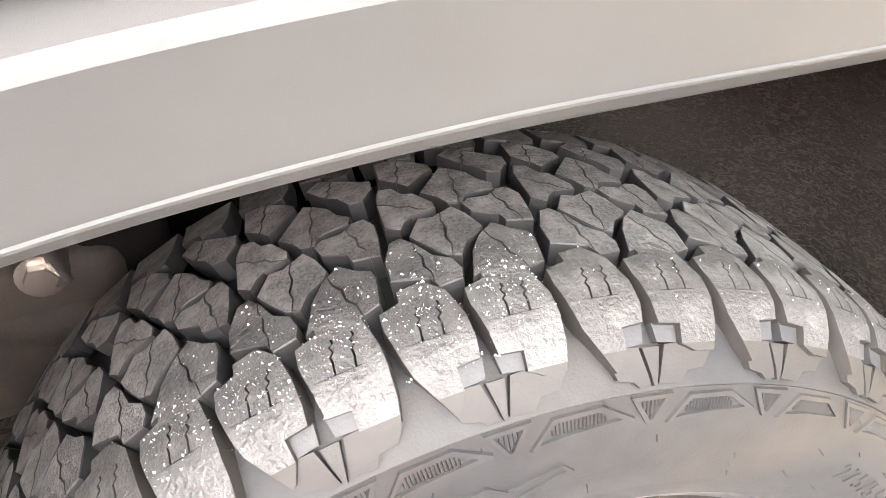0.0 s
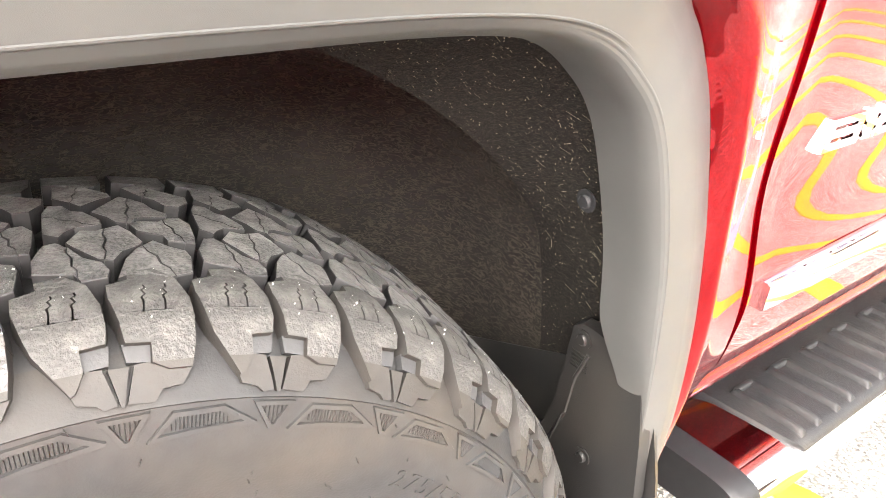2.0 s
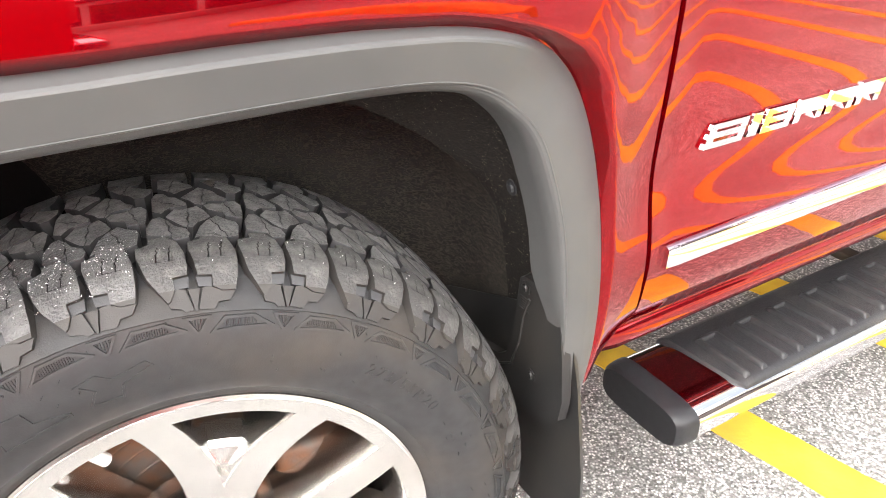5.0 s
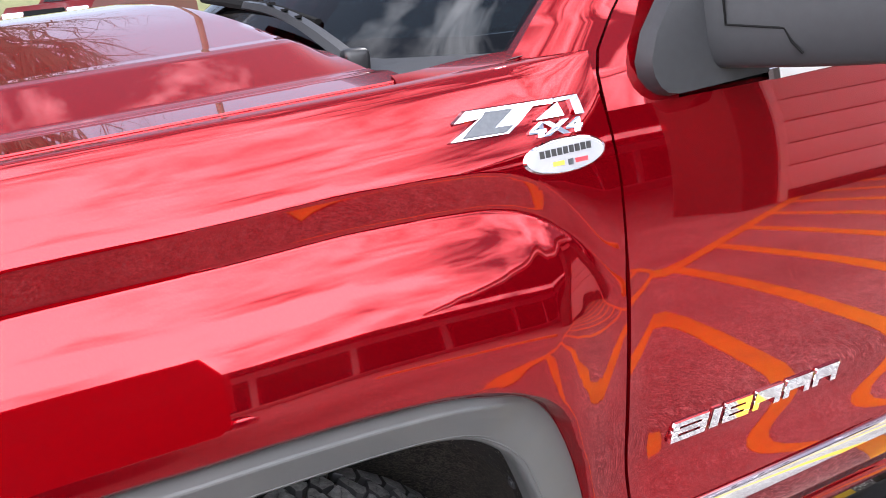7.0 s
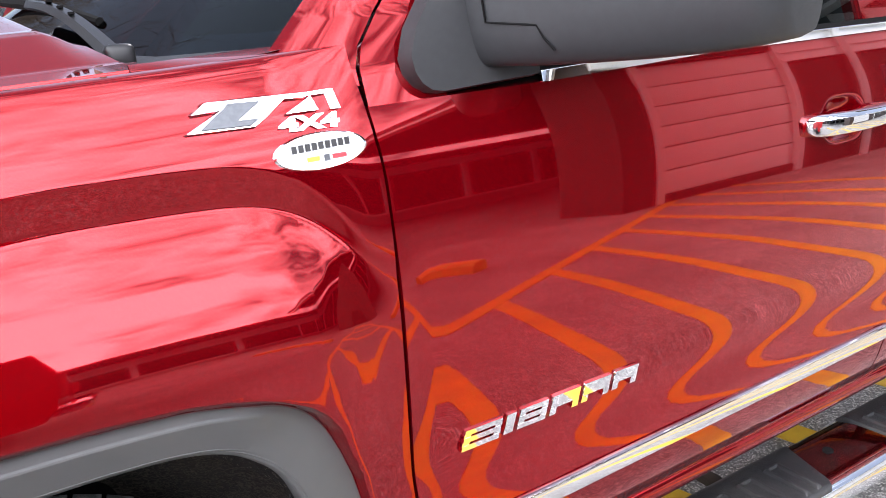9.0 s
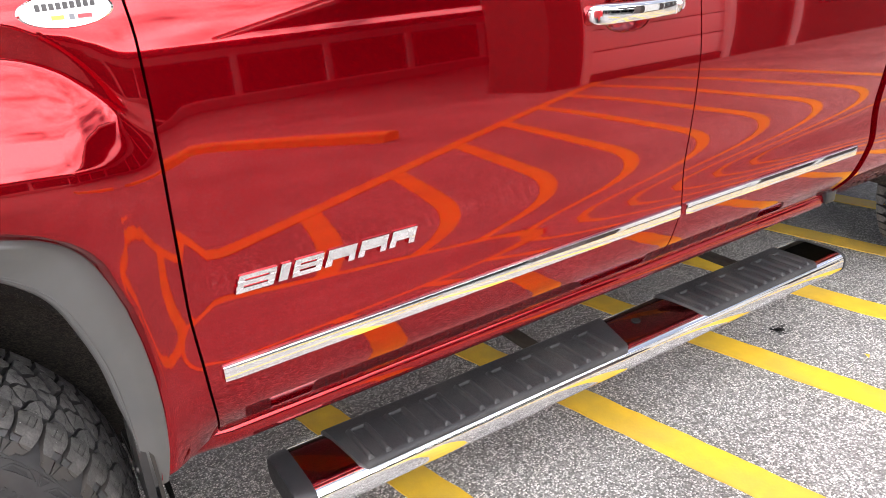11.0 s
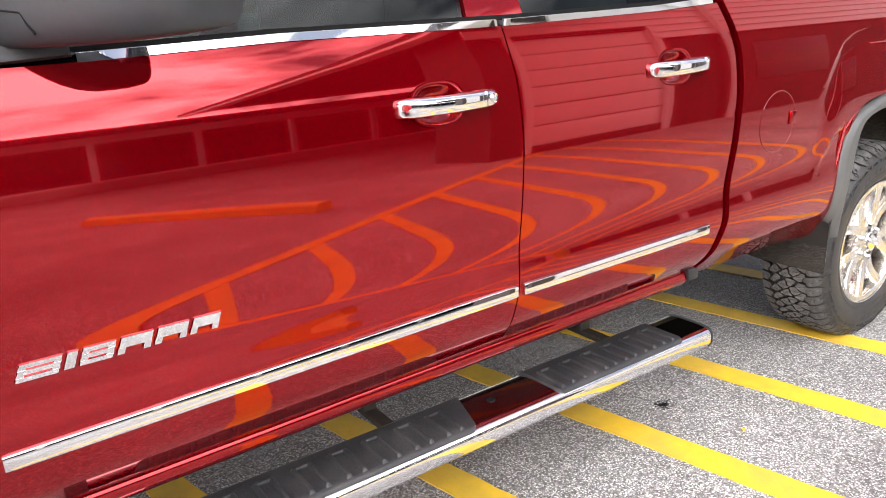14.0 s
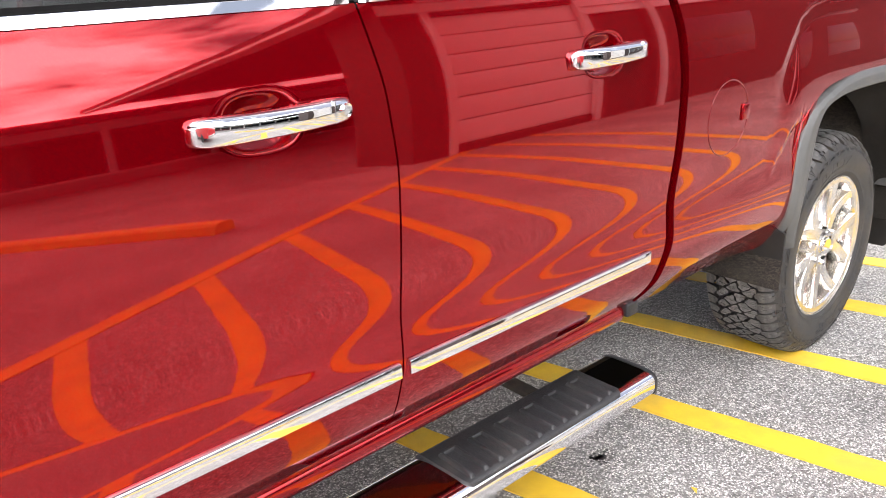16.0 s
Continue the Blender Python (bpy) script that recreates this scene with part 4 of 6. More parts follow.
def inset(poly, d):
    area = sum(poly[i - 1][0] * p[1] - p[0] * poly[i - 1][1] for i, p in enumerate(poly))
    sg = 1 if area > 0 else -1
    out = []
    for i, p in enumerate(poly):
        a, b = Vector(poly[i - 1]), Vector(poly[(i + 1) % len(poly)])
        p = Vector(p)
        e, f = (p - a).normalized(), (b - p).normalized()
        n1, n2 = Vector((-e.y, e.x)) * sg, Vector((-f.y, f.x)) * sg
        m = (n1 + n2) / max(0.35, 1 + n1.dot(n2))
        out.append(tuple(p + m * d))
    return out


def tread_piece(corners, cuts, mat):
    """A block and the angle of its middle; its cuts become zigzag sipes."""
    mid = sum(p[0] for p in corners) / len(corners)
    at = lambda p: (radians(p[0] - mid) * R_TOP, p[1])
    rim = inset([at(p) for p in corners], -0.0011)
    lines = []
    for p, q in cuts:
        (s0, w0), (s1, w1) = at(p), at(q)
        d = math.hypot(s1 - s0, w1 - w0)
        a, b = (w1 - w0) / d, -(s1 - s0) / d
        lines.append((a, b, a * s0 + b * w0))
    return mid, two_tone(block(rim, 0.0, lines).mesh("tread_block", mat, 28), GROOVE, (1.0, 0.0, 0.7))


DRY_BLOCKS = [tread_piece(c, k, BLOCK_TOP) for c, k in BLOCKS]
WET_BLOCKS = [tread_piece(c, k, TREAD_WET) for c, k in BLOCKS]
FAR_OUTLINE = [(-0.0195, 0.192), (-0.0040, 0.188), (-0.0010, 0.179), (0.0135, 0.180), (0.0190, 0.192), (0.0195, 0.222), (-0.0195, 0.222)]
FAR_LUG = [two_tone(block(FAR_OUTLINE, 0.0, [], 0.0085).mesh("tread_lug", BLOCK_TOP, 28), GROOVE, (1.0, 0.0, 0.7))] * 2

TYRE_PROF = [(0.225, 0.262), (0.242, 0.30), (0.245, 0.33), (0.238, 0.362), (0.223, 0.380), (0.208, 0.3855), (0.14, 0.3905), (0.083, 0.3885), (0.060, 0.3870), (0.045, 0.3855), (0.0300, 0.3790), (0.0140, 0.3640), (0.0085, 0.3590), (0.0075, 0.3580), (0.0085, 0.3565), (0.0020, 0.338), (0.0, 0.322), (0.0015, 0.302), (0.0065, 0.284), (0.0100, 0.2715), (0.0090, 0.2695), (0.0130, 0.2630), (0.019, 0.2550), (0.026, 0.247)]


def side_plate(poly, h, at_r):
    """A raised plate on the sidewall: polygon of (arc length, height from at_r)."""
    def place(a, b, k):
        r = at_r + b
        y = float(np.interp(r, [p[1] for p in TYRE_PROF[:10:-1]], [p[0] for p in TYRE_PROF[:10:-1]]))
        return (r * math.sin(a / at_r), y - k + 0.0008, r * math.cos(a / at_r))
    return place


def outline(g, poly, at_r, h=0.0016, width=0.0022):
    place = side_plate(poly, h, at_r)
    n = len(poly)
    rings = [(poly, 0), (inset(poly, 0.0005), h), (inset(poly, width), h), (inset(poly, width + 0.0005), 0)]
    pts = [place(a, b, k) for q, k in rings for a, b in q]
    fs = []
    for k in range(3):
        fs += [(k * n + i, k * n + (i + 1) % n, (k + 1) * n + (i + 1) % n, (k + 1) * n + i) for i in range(n)]
    g.add(pts, fs)


def rib_on_side(g, a, lo, hi, at_r, w=0.0011, h=0.0016):
    pl = side_plate(None, 0, at_r)
    q = [(a - w / 2, lo), (a + w / 2, lo), (a + w / 2, hi), (a - w / 2, hi)]
    g.add([pl(u, b, 0) for u, b in q] + [pl(a, lo, h), pl(a, hi, h)], [(0, 4, 5, 3), (4, 1, 2, 5)])


def sidewall_ring():
    g = Geo()
    r = 0.348
    half = math.pi / PAIRS * r
    for k in range(PAIRS):
        shift = (math.radians(PHASE) + k * 2 * math.pi / PAIRS) * r
        tri = [(-0.0130, 0.0080), (0.0130, 0.0080), (0.0025, -0.0080), (-0.0025, -0.0080)]
        bar = [(-0.0300, -0.0085), (-0.0160, 0.0062), (0.0110, 0.0068), (0.0300, -0.0030), (0.0295, -0.0050), (-0.0060, -0.0072)]
        outline(g, [(a + shift, b) for a, b in tri], r, 0.0026, 0.0028)
        outline(g, [(a + shift + half, b) for a, b in bar], r, 0.0026, 0.0030)
        for i in range(15):
            a = -0.0165 + i * 0.0021
            hi = min(0.0033, 0.0033 + (a + 0.0125) * 0.9, 0.0033 - (a - 0.009) * 0.8)
            rib_on_side(g, shift + half + a, -0.0038, max(hi, -0.003), r, 0.0012, 0.0020)
        for i in range(7):
            a = (i - 3) * 0.0024
            rib_on_side(g, shift + a, 0.0050 - 0.0105 * (1 - abs(i - 3) / 4.2), 0.0050, r, 0.0012, 0.0020)
    return g


def lettering(text, size, at_r, angle, h=0.0012):
    """Raised characters bent round the sidewall."""
    cu = bpy.data.curves.new("lettering", "FONT")
    cu.body, cu.size, cu.extrude, cu.align_x, cu.space_character = text, size, h, "CENTER", 1.25
    ob = bpy.data.objects.new("lettering", cu)
    scene.collection.objects.link(ob)
    dg = bpy.context.evaluated_depsgraph_get()
    me = bpy.data.meshes.new_from_object(ob.evaluated_get(dg))
    bpy.data.objects.remove(ob)
    bpy.data.curves.remove(cu)
    g = Geo()
    pl = side_plate(None, 0, at_r)
    g.add([pl(v.co.x + angle * at_r, v.co.y, v.co.z) for v in me.vertices], [tuple(p.vertices) for p in me.polygons])
    bpy.data.meshes.remove(me)
    return g


TYRE_MESH = Geo().lathe(TYRE_PROF, 176).mesh("tyre", RUBBER, 50)
# the groove floor's darker colour stands in for shade at its depth
TYRE_MESH.materials.append(GROOVE)
for p in TYRE_MESH.polygons:
    if p.center.y > 0.030 and math.hypot(p.center.x, p.center.z) > 0.375:
        p.material_index = 1
RING_MESH = sidewall_ring().mesh("sidewall_ornament", RUBBER, 0)
SIZE_MESH = lettering("275/55R20", 0.020, 0.306, radians(47), 0.0018).mesh("size_lettering", RUBBER, 0)
g = Geo()
rb = random.Random(3)
for k in range(26):
    a = (radians(39) + k * 0.0090) * 0.334
    pl = side_plate(None, 0, 0.334)
    g.add([pl(u, b, 0.0009) for u, b in [(a, 0), (a + 0.0018, 0), (a + 0.0018, 0.0050), (a, 0.0050)]], [(0, 1, 2, 3)])
for k in range(16):
    a = (radians(50) + k * 0.018) * 0.270
    pl = side_plate(None, 0, 0.270)
    g.add([pl(u, b, 0.0009) for u, b in [(a, 0), (a + 0.0032, 0), (a + 0.0032, 0.007), (a, 0.007)]], [(0, 1, 2, 3)])
BAR_MESH = g.mesh("sidewall_print", RUBBER, 0)
# large plain emblem outlines on the sidewall
EMBLEM_MESH = []
ANGLED = [(-0.0254, 0.019), (0.0030, 0.014), (0.0045, -0.001), (0.0335, -0.010), (0.0335, -0.016), (-0.034, -0.014)]
FORKED = [(-0.0346, 0.013), (-0.014, 0.017), (-0.003, 0.008), (0.026, 0.016), (0.033, 0.009), (0.004, -0.004), (0.0, -0.019), (-0.032, -0.016), (-0.022, 0.0)]
for k, poly in enumerate([FORKED, ANGLED, ANGLED]):
    for base in (0.0, math.pi):
        g = Geo()
        outline(g, [(a + (radians(-7 - 14.8 * k) + base) * 0.310, b) for a, b in poly], 0.310, 0.0022, 0.0024)
        EMBLEM_MESH.append(g.mesh("sidewall_emblem", RUBBER, 0))
# little moulding hairs
g = Geo()
for k in range(150):
    a, r, l = rb.uniform(0, 2 * math.pi), rb.uniform(0.285, 0.36), rb.uniform(0.002, 0.005)
    y = float(np.interp(r, [p[1] for p in TYRE_PROF[:10:-1]], [p[0] for p in TYRE_PROF[:10:-1]]))
    p = Vector((r * math.sin(a), y, r * math.cos(a)))
    g.tube([p, p + Vector((rb.uniform(-0.002, 0.002), -l, -0.001))], 0.0004, 4)
HAIR_MESH = g.mesh("moulding_hairs", RUBBER, 0)

RIM_PROF = [(0.022, 0.2545), (0.017, 0.2540), (0.016, 0.2505), (0.0185, 0.2480), (0.020, 0.2420), (0.022, 0.2290), (0.030, 0.2250), (0.05, 0.223), (0.10, 0.221), (0.22, 0.220), (0.235, 0.24), (0.24, 0.262)]
RIM_MESH = Geo().lathe(RIM_PROF, 120).mesh("rim", ALLOY, 40)


def spoke(mid, hand):
    """One arm of a V-shaped pair: a bevelled bar from the hub to the rim, cut back behind."""
    rows = []
    for t in np.linspace(0, 1, 9):
        r = 0.060 + t * 0.172
        a = mid + hand * radians(4.8 + 16.0 * t)
        half = 0.0225 - 0.002 * t
        y = 0.034 - 0.012 * t + 0.010 * math.sin(math.pi * t)
        c = Vector((r * math.sin(a), 0, r * math.cos(a)))
        side = Vector((math.cos(a), 0, -math.sin(a)))
        prof = [(-half * 1.15, 0.066), (-half, 0.005), (-half * 0.9, 0.0), (half * 0.9, 0.0), (half, 0.005), (half * 1.15, 0.066)]
        rows.append([c + side * u + Vector((0, y + d, 0)) for u, d in prof])
    return Geo().grid(rows, close_u=True)


SPOKE_MESH = [[spoke(radians(72 * k + 14), h).mesh("spoke", ALLOY, 30) for h in (-1, 1)] for k in range(5)]
POCKET_MESH = []
for k in range(5):
    # pocket floor between the two arms of a pair
    a0 = radians(72 * k + 14)
    rows = []
    for t in (0.10, 0.25, 0.40, 0.43, 0.56, 0.60, 0.64):
        r = 0.060 + t * 0.172
        w = radians(4.8 + 16.0 * t) - 0.013 / r
        depth = interp(t, [(0.10, 0.037), (0.25, 0.040), (0.40, 0.040), (0.43, 0.054), (0.56, 0.055), (0.60, 0.060), (0.64, 0.085)])
        rows.append([(r * math.sin(a0 + w * u), depth - (0.010 if abs(u) == 1 and t > 0.41 else 0), r * math.cos(a0 + w * u)) for u in (-1, -0.72, 0, 0.72, 1)])
    POCKET_MESH.append(Geo().grid(rows).mesh("spoke_pocket", ALLOY, 30))
g = Geo().lathe([(0.030, 0.0), (0.030, 0.036), (0.034, 0.040), (0.038, 0.060), (0.042, 0.082), (0.060, 0.088), (0.10, 0.09)], 48)
HUB_MESH = g.mesh("hub", ALLOY, 35)
g = Geo().lathe([(0.020, 0.0), (0.020, 0.028), (0.023, 0.032), (0.032, 0.033)], 32)
CAP_MESH = g.mesh("centre_cap", CHROME, 35)
NUT_MESH = []
for k in range(6):
    a = radians(60 * k + 42)
    c = Vector((0.066 * math.sin(a), 0, 0.066 * math.cos(a)))
    hexa = [(0.0105 * math.cos(math.pi / 3 * i), 0.0105 * math.sin(math.pi / 3 * i)) for i in range(6)]
    gg = Geo().prism(hexa, lambda u, v, h: (c.x + u, 0.044 - h, c.z + v), 0.020, 1, 0.9)
    NUT_MESH.append(gg.mesh("lug_nut", CHROME, 30))
g = Geo().lathe([(0.125, 0.05), (0.125, 0.165), (0.130, 0.168), (0.150, 0.168), (0.152, 0.165), (0.152, 0.05)], 64)
for r in (0.10, 0.125, 0.145):
    g.lathe([(0.1245, r), (0.1235, r + 0.002), (0.1245, r + 0.004)], 64)
DISC_MESH = g.mesh("brake_disc", IRON, 35)
g = Geo().lathe([(0.16, 0.0), (0.16, 0.222), (0.17, 0.224)], 48)
SHIELD_MESH = g.mesh("dust_shield", BLACK, 35)
g = Geo().box(0.09, 0.20, 0.095, 0.17, -0.06, 0.08, 0.012)
CALIPER_MESH = g.mesh("brake_caliper", IRON, 35)


def wheel(x, y, z, turn, mirror=False, pieces=True, steer=0):
    w = part("wheel", HUB_MESH, None, truck, "alloy wheel with five V-shaped spoke pairs and an off-road tyre", at=pose(x, MIRROR_Y - y if mirror else y, z, 0, turn, steer + (180 if mirror else 0)))
    for name, me, lab in (("tyre", TYRE_MESH, "black all-terrain tyre"), ("sidewall_ornament", RING_MESH, ""), ("size_lettering", SIZE_MESH, ""), ("sidewall_print", BAR_MESH, ""), ("moulding_hairs", HAIR_MESH, ""), ("rim", RIM_MESH, "machined alloy rim"), ("centre_cap", CAP_MESH, ""), ("brake_disc", DISC_MESH, "rust-stained brake disc"), ("dust_shield", SHIELD_MESH, ""), ("brake_caliper", CALIPER_MESH, "")):
        o = part(name, me, None, w, lab)
        if name in ("moulding_hairs", "sidewall_print"):
            tagged(o, kind="stuff")
    for me in EMBLEM_MESH:
        part("sidewall_emblem", me, None, w)
    for k in range(5):
        part("spoke_pocket", POCKET_MESH[k], None, w)
        part("spoke", SPOKE_MESH[k][0], None, w)
        part("spoke", SPOKE_MESH[k][1], None, w)
    for me in NUT_MESH:
        part("lug_nut", me, None, w)
    if pieces:
        WHEELS.append(w)
    return w


WHEELS = []
front_wheel = wheel(0.004, 0.045, 0.385, 0, steer=-7.2)
a = radians(-26.4)
part("white_plug", Geo().tube([(0.180 * math.sin(a), 0.075, 0.180 * math.cos(a)), (0.203 * math.sin(a), 0.068, 0.203 * math.cos(a))], 0.0075, 14), WHITE, front_wheel, "white plastic plug")
wheel(3.60, 0.030, 0.388, 11)
wheel(0.004, 0.045, 0.385, 0, True, False, -7.2)
wheel(3.60, 0.030, 0.388, 5, True, False)


# ---- mud flap, suspension ----
def plate(poly, x0, thick, lean=0.0):
    """A flat plate in y and z, standing across the truck."""
    return Geo().prism(poly, lambda a, b, h: (x0 + h + lean * (b - 0.6), a, b), thick, 1.0, 0.985)


part("mud_flap", plate([(0.004, 0.60), (0.10, 0.585), (0.30, 0.50), (0.31, 0.27), (0.28, 0.25), (-0.026, 0.25), (-0.040, 0.28), (-0.036, 0.39), (-0.016, 0.52)], 0.444, 0.006, -0.02), FLAP, truck, "dusty black plastic mud flap")
GUARD = [(0.088, 0.634), (0.078, 0.641), (0.060, 0.641), (0.013, 0.630), (0.006, 0.618), (-0.004, 0.560), (-0.010, 0.500), (-0.005, 0.468), (0.016, 0.447), (0.045, 0.440), (0.100, 0.440), (0.250, 0.432), (0.270, 0.445), (0.240, 0.468), (0.168, 0.478), (0.128, 0.488), (0.112, 0.500), (0.100, 0.535), (0.094, 0.575), (0.091, 0.610)]
guard = part("mud_flap_guard", plate(GUARD, 0.441, -0.012), FLAP, truck, "scuffed black plastic guard over the mud flap", smooth=20)
rim = [Vector((0.4288, a, b)) for a, b in [(0.232, 0.456), (0.168, 0.464), (0.124, 0.474), (0.098, 0.492), (0.084, 0.535), (0.078, 0.580), (0.066, 0.612)]]
part("moulded_rib", Geo().tube(rim, 0.0022, 6), FLAP, guard)
part("mud_flap", plate([(0.00, 0.56), (0.10, 0.60), (0.30, 0.60), (0.31, 0.40), (0.29, 0.38), (0.04, 0.38), (0.01, 0.41)], 3.14, 0.010, -0.1), FLAP, truck, "dusty black plastic mud flap")
part("mud_flap", plate([(0.03, 0.56), (0.10, 0.60), (0.30, 0.60), (0.31, 0.26), (0.29, 0.24), (0.05, 0.24), (0.03, 0.26)], 4.12, 0.010, -0.1), FLAP, truck, "dusty black plastic mud flap")


def screw(p, axis, r=0.006, mat=FLAP):
    g = Geo().tube([Vector(p), Vector(p) + Vector(axis) * 0.003, Vector(p) + Vector(axis) * 0.0045], [r, r, r * 0.75], 14)
    g.tube([Vector(p), Vector(p) + Vector(axis) * 0.0015], r * 1.6, 16)
    return part("screw", g, mat, truck)


screw((0.4285, 0.0745, 0.625), (-1, 0, 0))
screw((0.4285, 0.0540, 0.502), (-1, 0, 0))
screw((0.4285, 0.1560, 0.452), (-1, 0, 0))
screw((0.3960, 0.0670, 0.771), (-1, 0, -0.1), 0.006, MIRROR_BLACK)
g = Geo()
for k in range(6):
    g.box(0.4280, 0.4300, 0.066, 0.086, 0.590 + k * 0.0035, 0.5918 + k * 0.0035)
part("moulded_print", g, FLAP, truck)

g = Geo().box(-0.62, -0.20, 0.37, 0.52, 0.55, 0.70, 0.02)
g.tube([(-0.42, 0.42, 0.66), (-0.22, 0.38, 0.63), (-0.05, 0.31, 0.60)], 0.028, 12)
part("control_arm", g, FRAME_STEEL, truck, "dusty steel suspension arm")
g = Geo().prism([(0.013 * math.cos(math.pi / 3 * i), 0.013 * math.sin(math.pi / 3 * i)) for i in range(6)], lambda u, v, h: (-0.260 + u, 0.372 - h, 0.688 + v), 0.014, 1, 0.92)
g.tube([(-0.260, 0.373, 0.688), (-0.260, 0.366, 0.688)], 0.018, 18)
part("suspension_bolt", g, BOLT, truck)
part("steering_link", Geo().tube([(-0.250, 0.40, 0.73), (-0.246, 0.37, 0.705), (-0.250, 0.37, 0.68)], 0.010, 10), BOLT, truck)
part("shock_tower", Geo().box(-0.235, -0.165, 0.38, 0.44, 0.60, 0.80, 0.012), BLACK, truck)

# ---- hood, cowl, windscreen, pillars ----
def crown(y):
    return interp(min(y, MIRROR_Y - y) - 0.096, [(0.24, 0), (0.45, 0.030), (0.7, 0.060), (0.914, 0.074)])


def hood_z(x, y):
    q = np.minimum(y, MIRROR_Y - y) - 0.096
    prof = interp(q, [(0, -0.002), (0.004, 0.003), (0.065, 0.010), (0.105, 0.009), (0.125, 0.012), (0.142, 0.022), (0.200, 0.056), (0.216, 0.061), (0.24, 0.064), (0.6, 0.082), (0.914, 0.088)])
    return hood_edge(x) + prof


ys = sorted(set(list(np.linspace(0.1015, 0.36, 70)) + list(np.linspace(0.36, MIRROR_Y - 0.36, 30)) + list(np.linspace(MIRROR_Y - 0.36, MIRROR_Y - 0.1015, 40))))
rows = []
for u in np.linspace(0, 1, 70):
    row = []
    for y in ys:
        q = min(y, MIRROR_Y - y) - 0.098
        xr = 0.318 - 0.02 * ease((q - 0.10) / 0.12) - 0.22 * min(q / 0.92, 1) ** 1.6
        x = -0.84 + (xr + 0.84) * u
        z = float(hood_z(x, y)) + float(crown(y))
        # the dome runs out in a corner before the cowl
        edge = ease((xr - x) / 0.05)
        z = float(hood_edge(x)) + 0.010 + (z - float(hood_edge(x)) - 0.010) * (0.55 + 0.45 * edge) if q > 0.12 else z
        row.append((x, y, z))
    rows.append(row)
g = Geo().grid(rows)
ring = rows[-1]
g.grid([ring, [(x + 0.002, y, z - 0.006) for x, y, z in ring], [(x - 0.01, y, z - 0.03) for x, y, z in ring]])
lip = [r[0] for r in rows]
g.grid([lip, [(x, y - 0.001, z - 0.004) for x, y, z in lip], [(x, y + 0.004, z - 0.03) for x, y, z in lip]])
hood = part("hood", g, RED, truck)
g = Geo().grid([[(x, y, float(hood_edge(x)) - 0.03) for y in (0.085, 0.13)] for x in np.linspace(-0.8, 0.55, 12)])
part("hood_channel", g, BLACK, truck)
# fender top between the hood and the screen pillar
rows = []
for x in np.linspace(0.30, 0.56, 30):
    z = float(hood_edge(min(x, 0.56)))
    k = ease((x - 0.31) / 0.12)
    rows.append([(x, 0.0945, z - 0.0005), (x, 0.10 + 0.010 * k, z + 0.004), (x, 0.11 + 0.04 * k, z + 0.008), (x, 0.115 + 0.06 * k, z - 0.01)])
part("fender_top", Geo().grid(rows), RED, truck)

cowl = Geo()
rows = []
for y in np.linspace(0.10, MIRROR_Y - 0.10, 50):
    q = min(y, MIRROR_Y - y) - 0.10
    x0 = 0.30 - 0.22 * min(q / 0.92, 1) ** 1.5
    x1 = 0.47 - 0.33 * math.sin(min(q / 0.92, 1) * math.pi / 2)
    c = float(crown(y))
    rows.append([(x0 - 0.02, y, 1.315 + c), (x0 + 0.01, y, 1.333 + c), ((x0 + x1) / 2, y, 1.338 + 0.004 * math.sin(y * 60) + c), (x1 - 0.01, y, 1.345 + c), (x1 + 0.02, y, 1.350 + c)])
part("cowl_panel", cowl.grid(rows), MIRROR_BLACK, truck, "black plastic cowl panel")
rows = []
for v in np.linspace(0, 1, 16):
    row = []
    for y in np.linspace(0, 1, 40):
        s = math.sin(y * math.pi)
        yb, yt = 0.13 + y * (MIRROR_Y - 0.26), 0.30 + y * (MIRROR_Y - 0.60)
        row.append((0.465 - 0.33 * s + v * (0.515 + 0.26 * s), yb + (yt - yb) * v, 1.335 + v * 0.50 + 0.02 * math.sin(v * math.pi) + (1 - v) * float(crown(yb))))
    rows.append(row)
o = part("windscreen", Geo().grid(rows), SCREEN, truck, "tinted windscreen reflecting the sky", smooth=60)
o.visible_shadow = False
# dark band along the screen's lower edge
part("roof", Geo().grid([[(x, MIRROR_Y / 2 + (u - 0.5) * (1.40 - 0.05 * abs(x - 1.6)), 1.84 + 0.045 * math.sin(v * math.pi) - 0.05 * abs(2 * u - 1) ** 4) for u in np.linspace(0, 1, 24)] for v, x in zip(np.linspace(0, 1, 20), np.linspace(0.93, 2.45, 20))]), RED, truck)


def pillar(left, right, bulge=0.012, lip=0.05):
    """A curved sheet between two edge lines, turned in at both edges."""
    rows = []
    for a, b in zip(left, right):
        a, b = Vector(a), Vector(b)
        row = [a.lerp(b, u) + Vector((-0.3, -1, 0.2)) * bulge * math.sin(u * math.pi) for u in np.linspace(0, 1, 9)]
        rows.append([row[0] + Vector((0.01, lip, -0.003))] + row + [row[-1] + Vector((0.002, lip * 0.6, -0.004))])
    return Geo().grid(rows)


def finer(line, n=5):
    out = []
    for a, b in zip(line[:-1], line[1:]):
        out += [Vector(a).lerp(Vector(b), k / n) for k in range(n)]
    return out + [Vector(line[-1])]


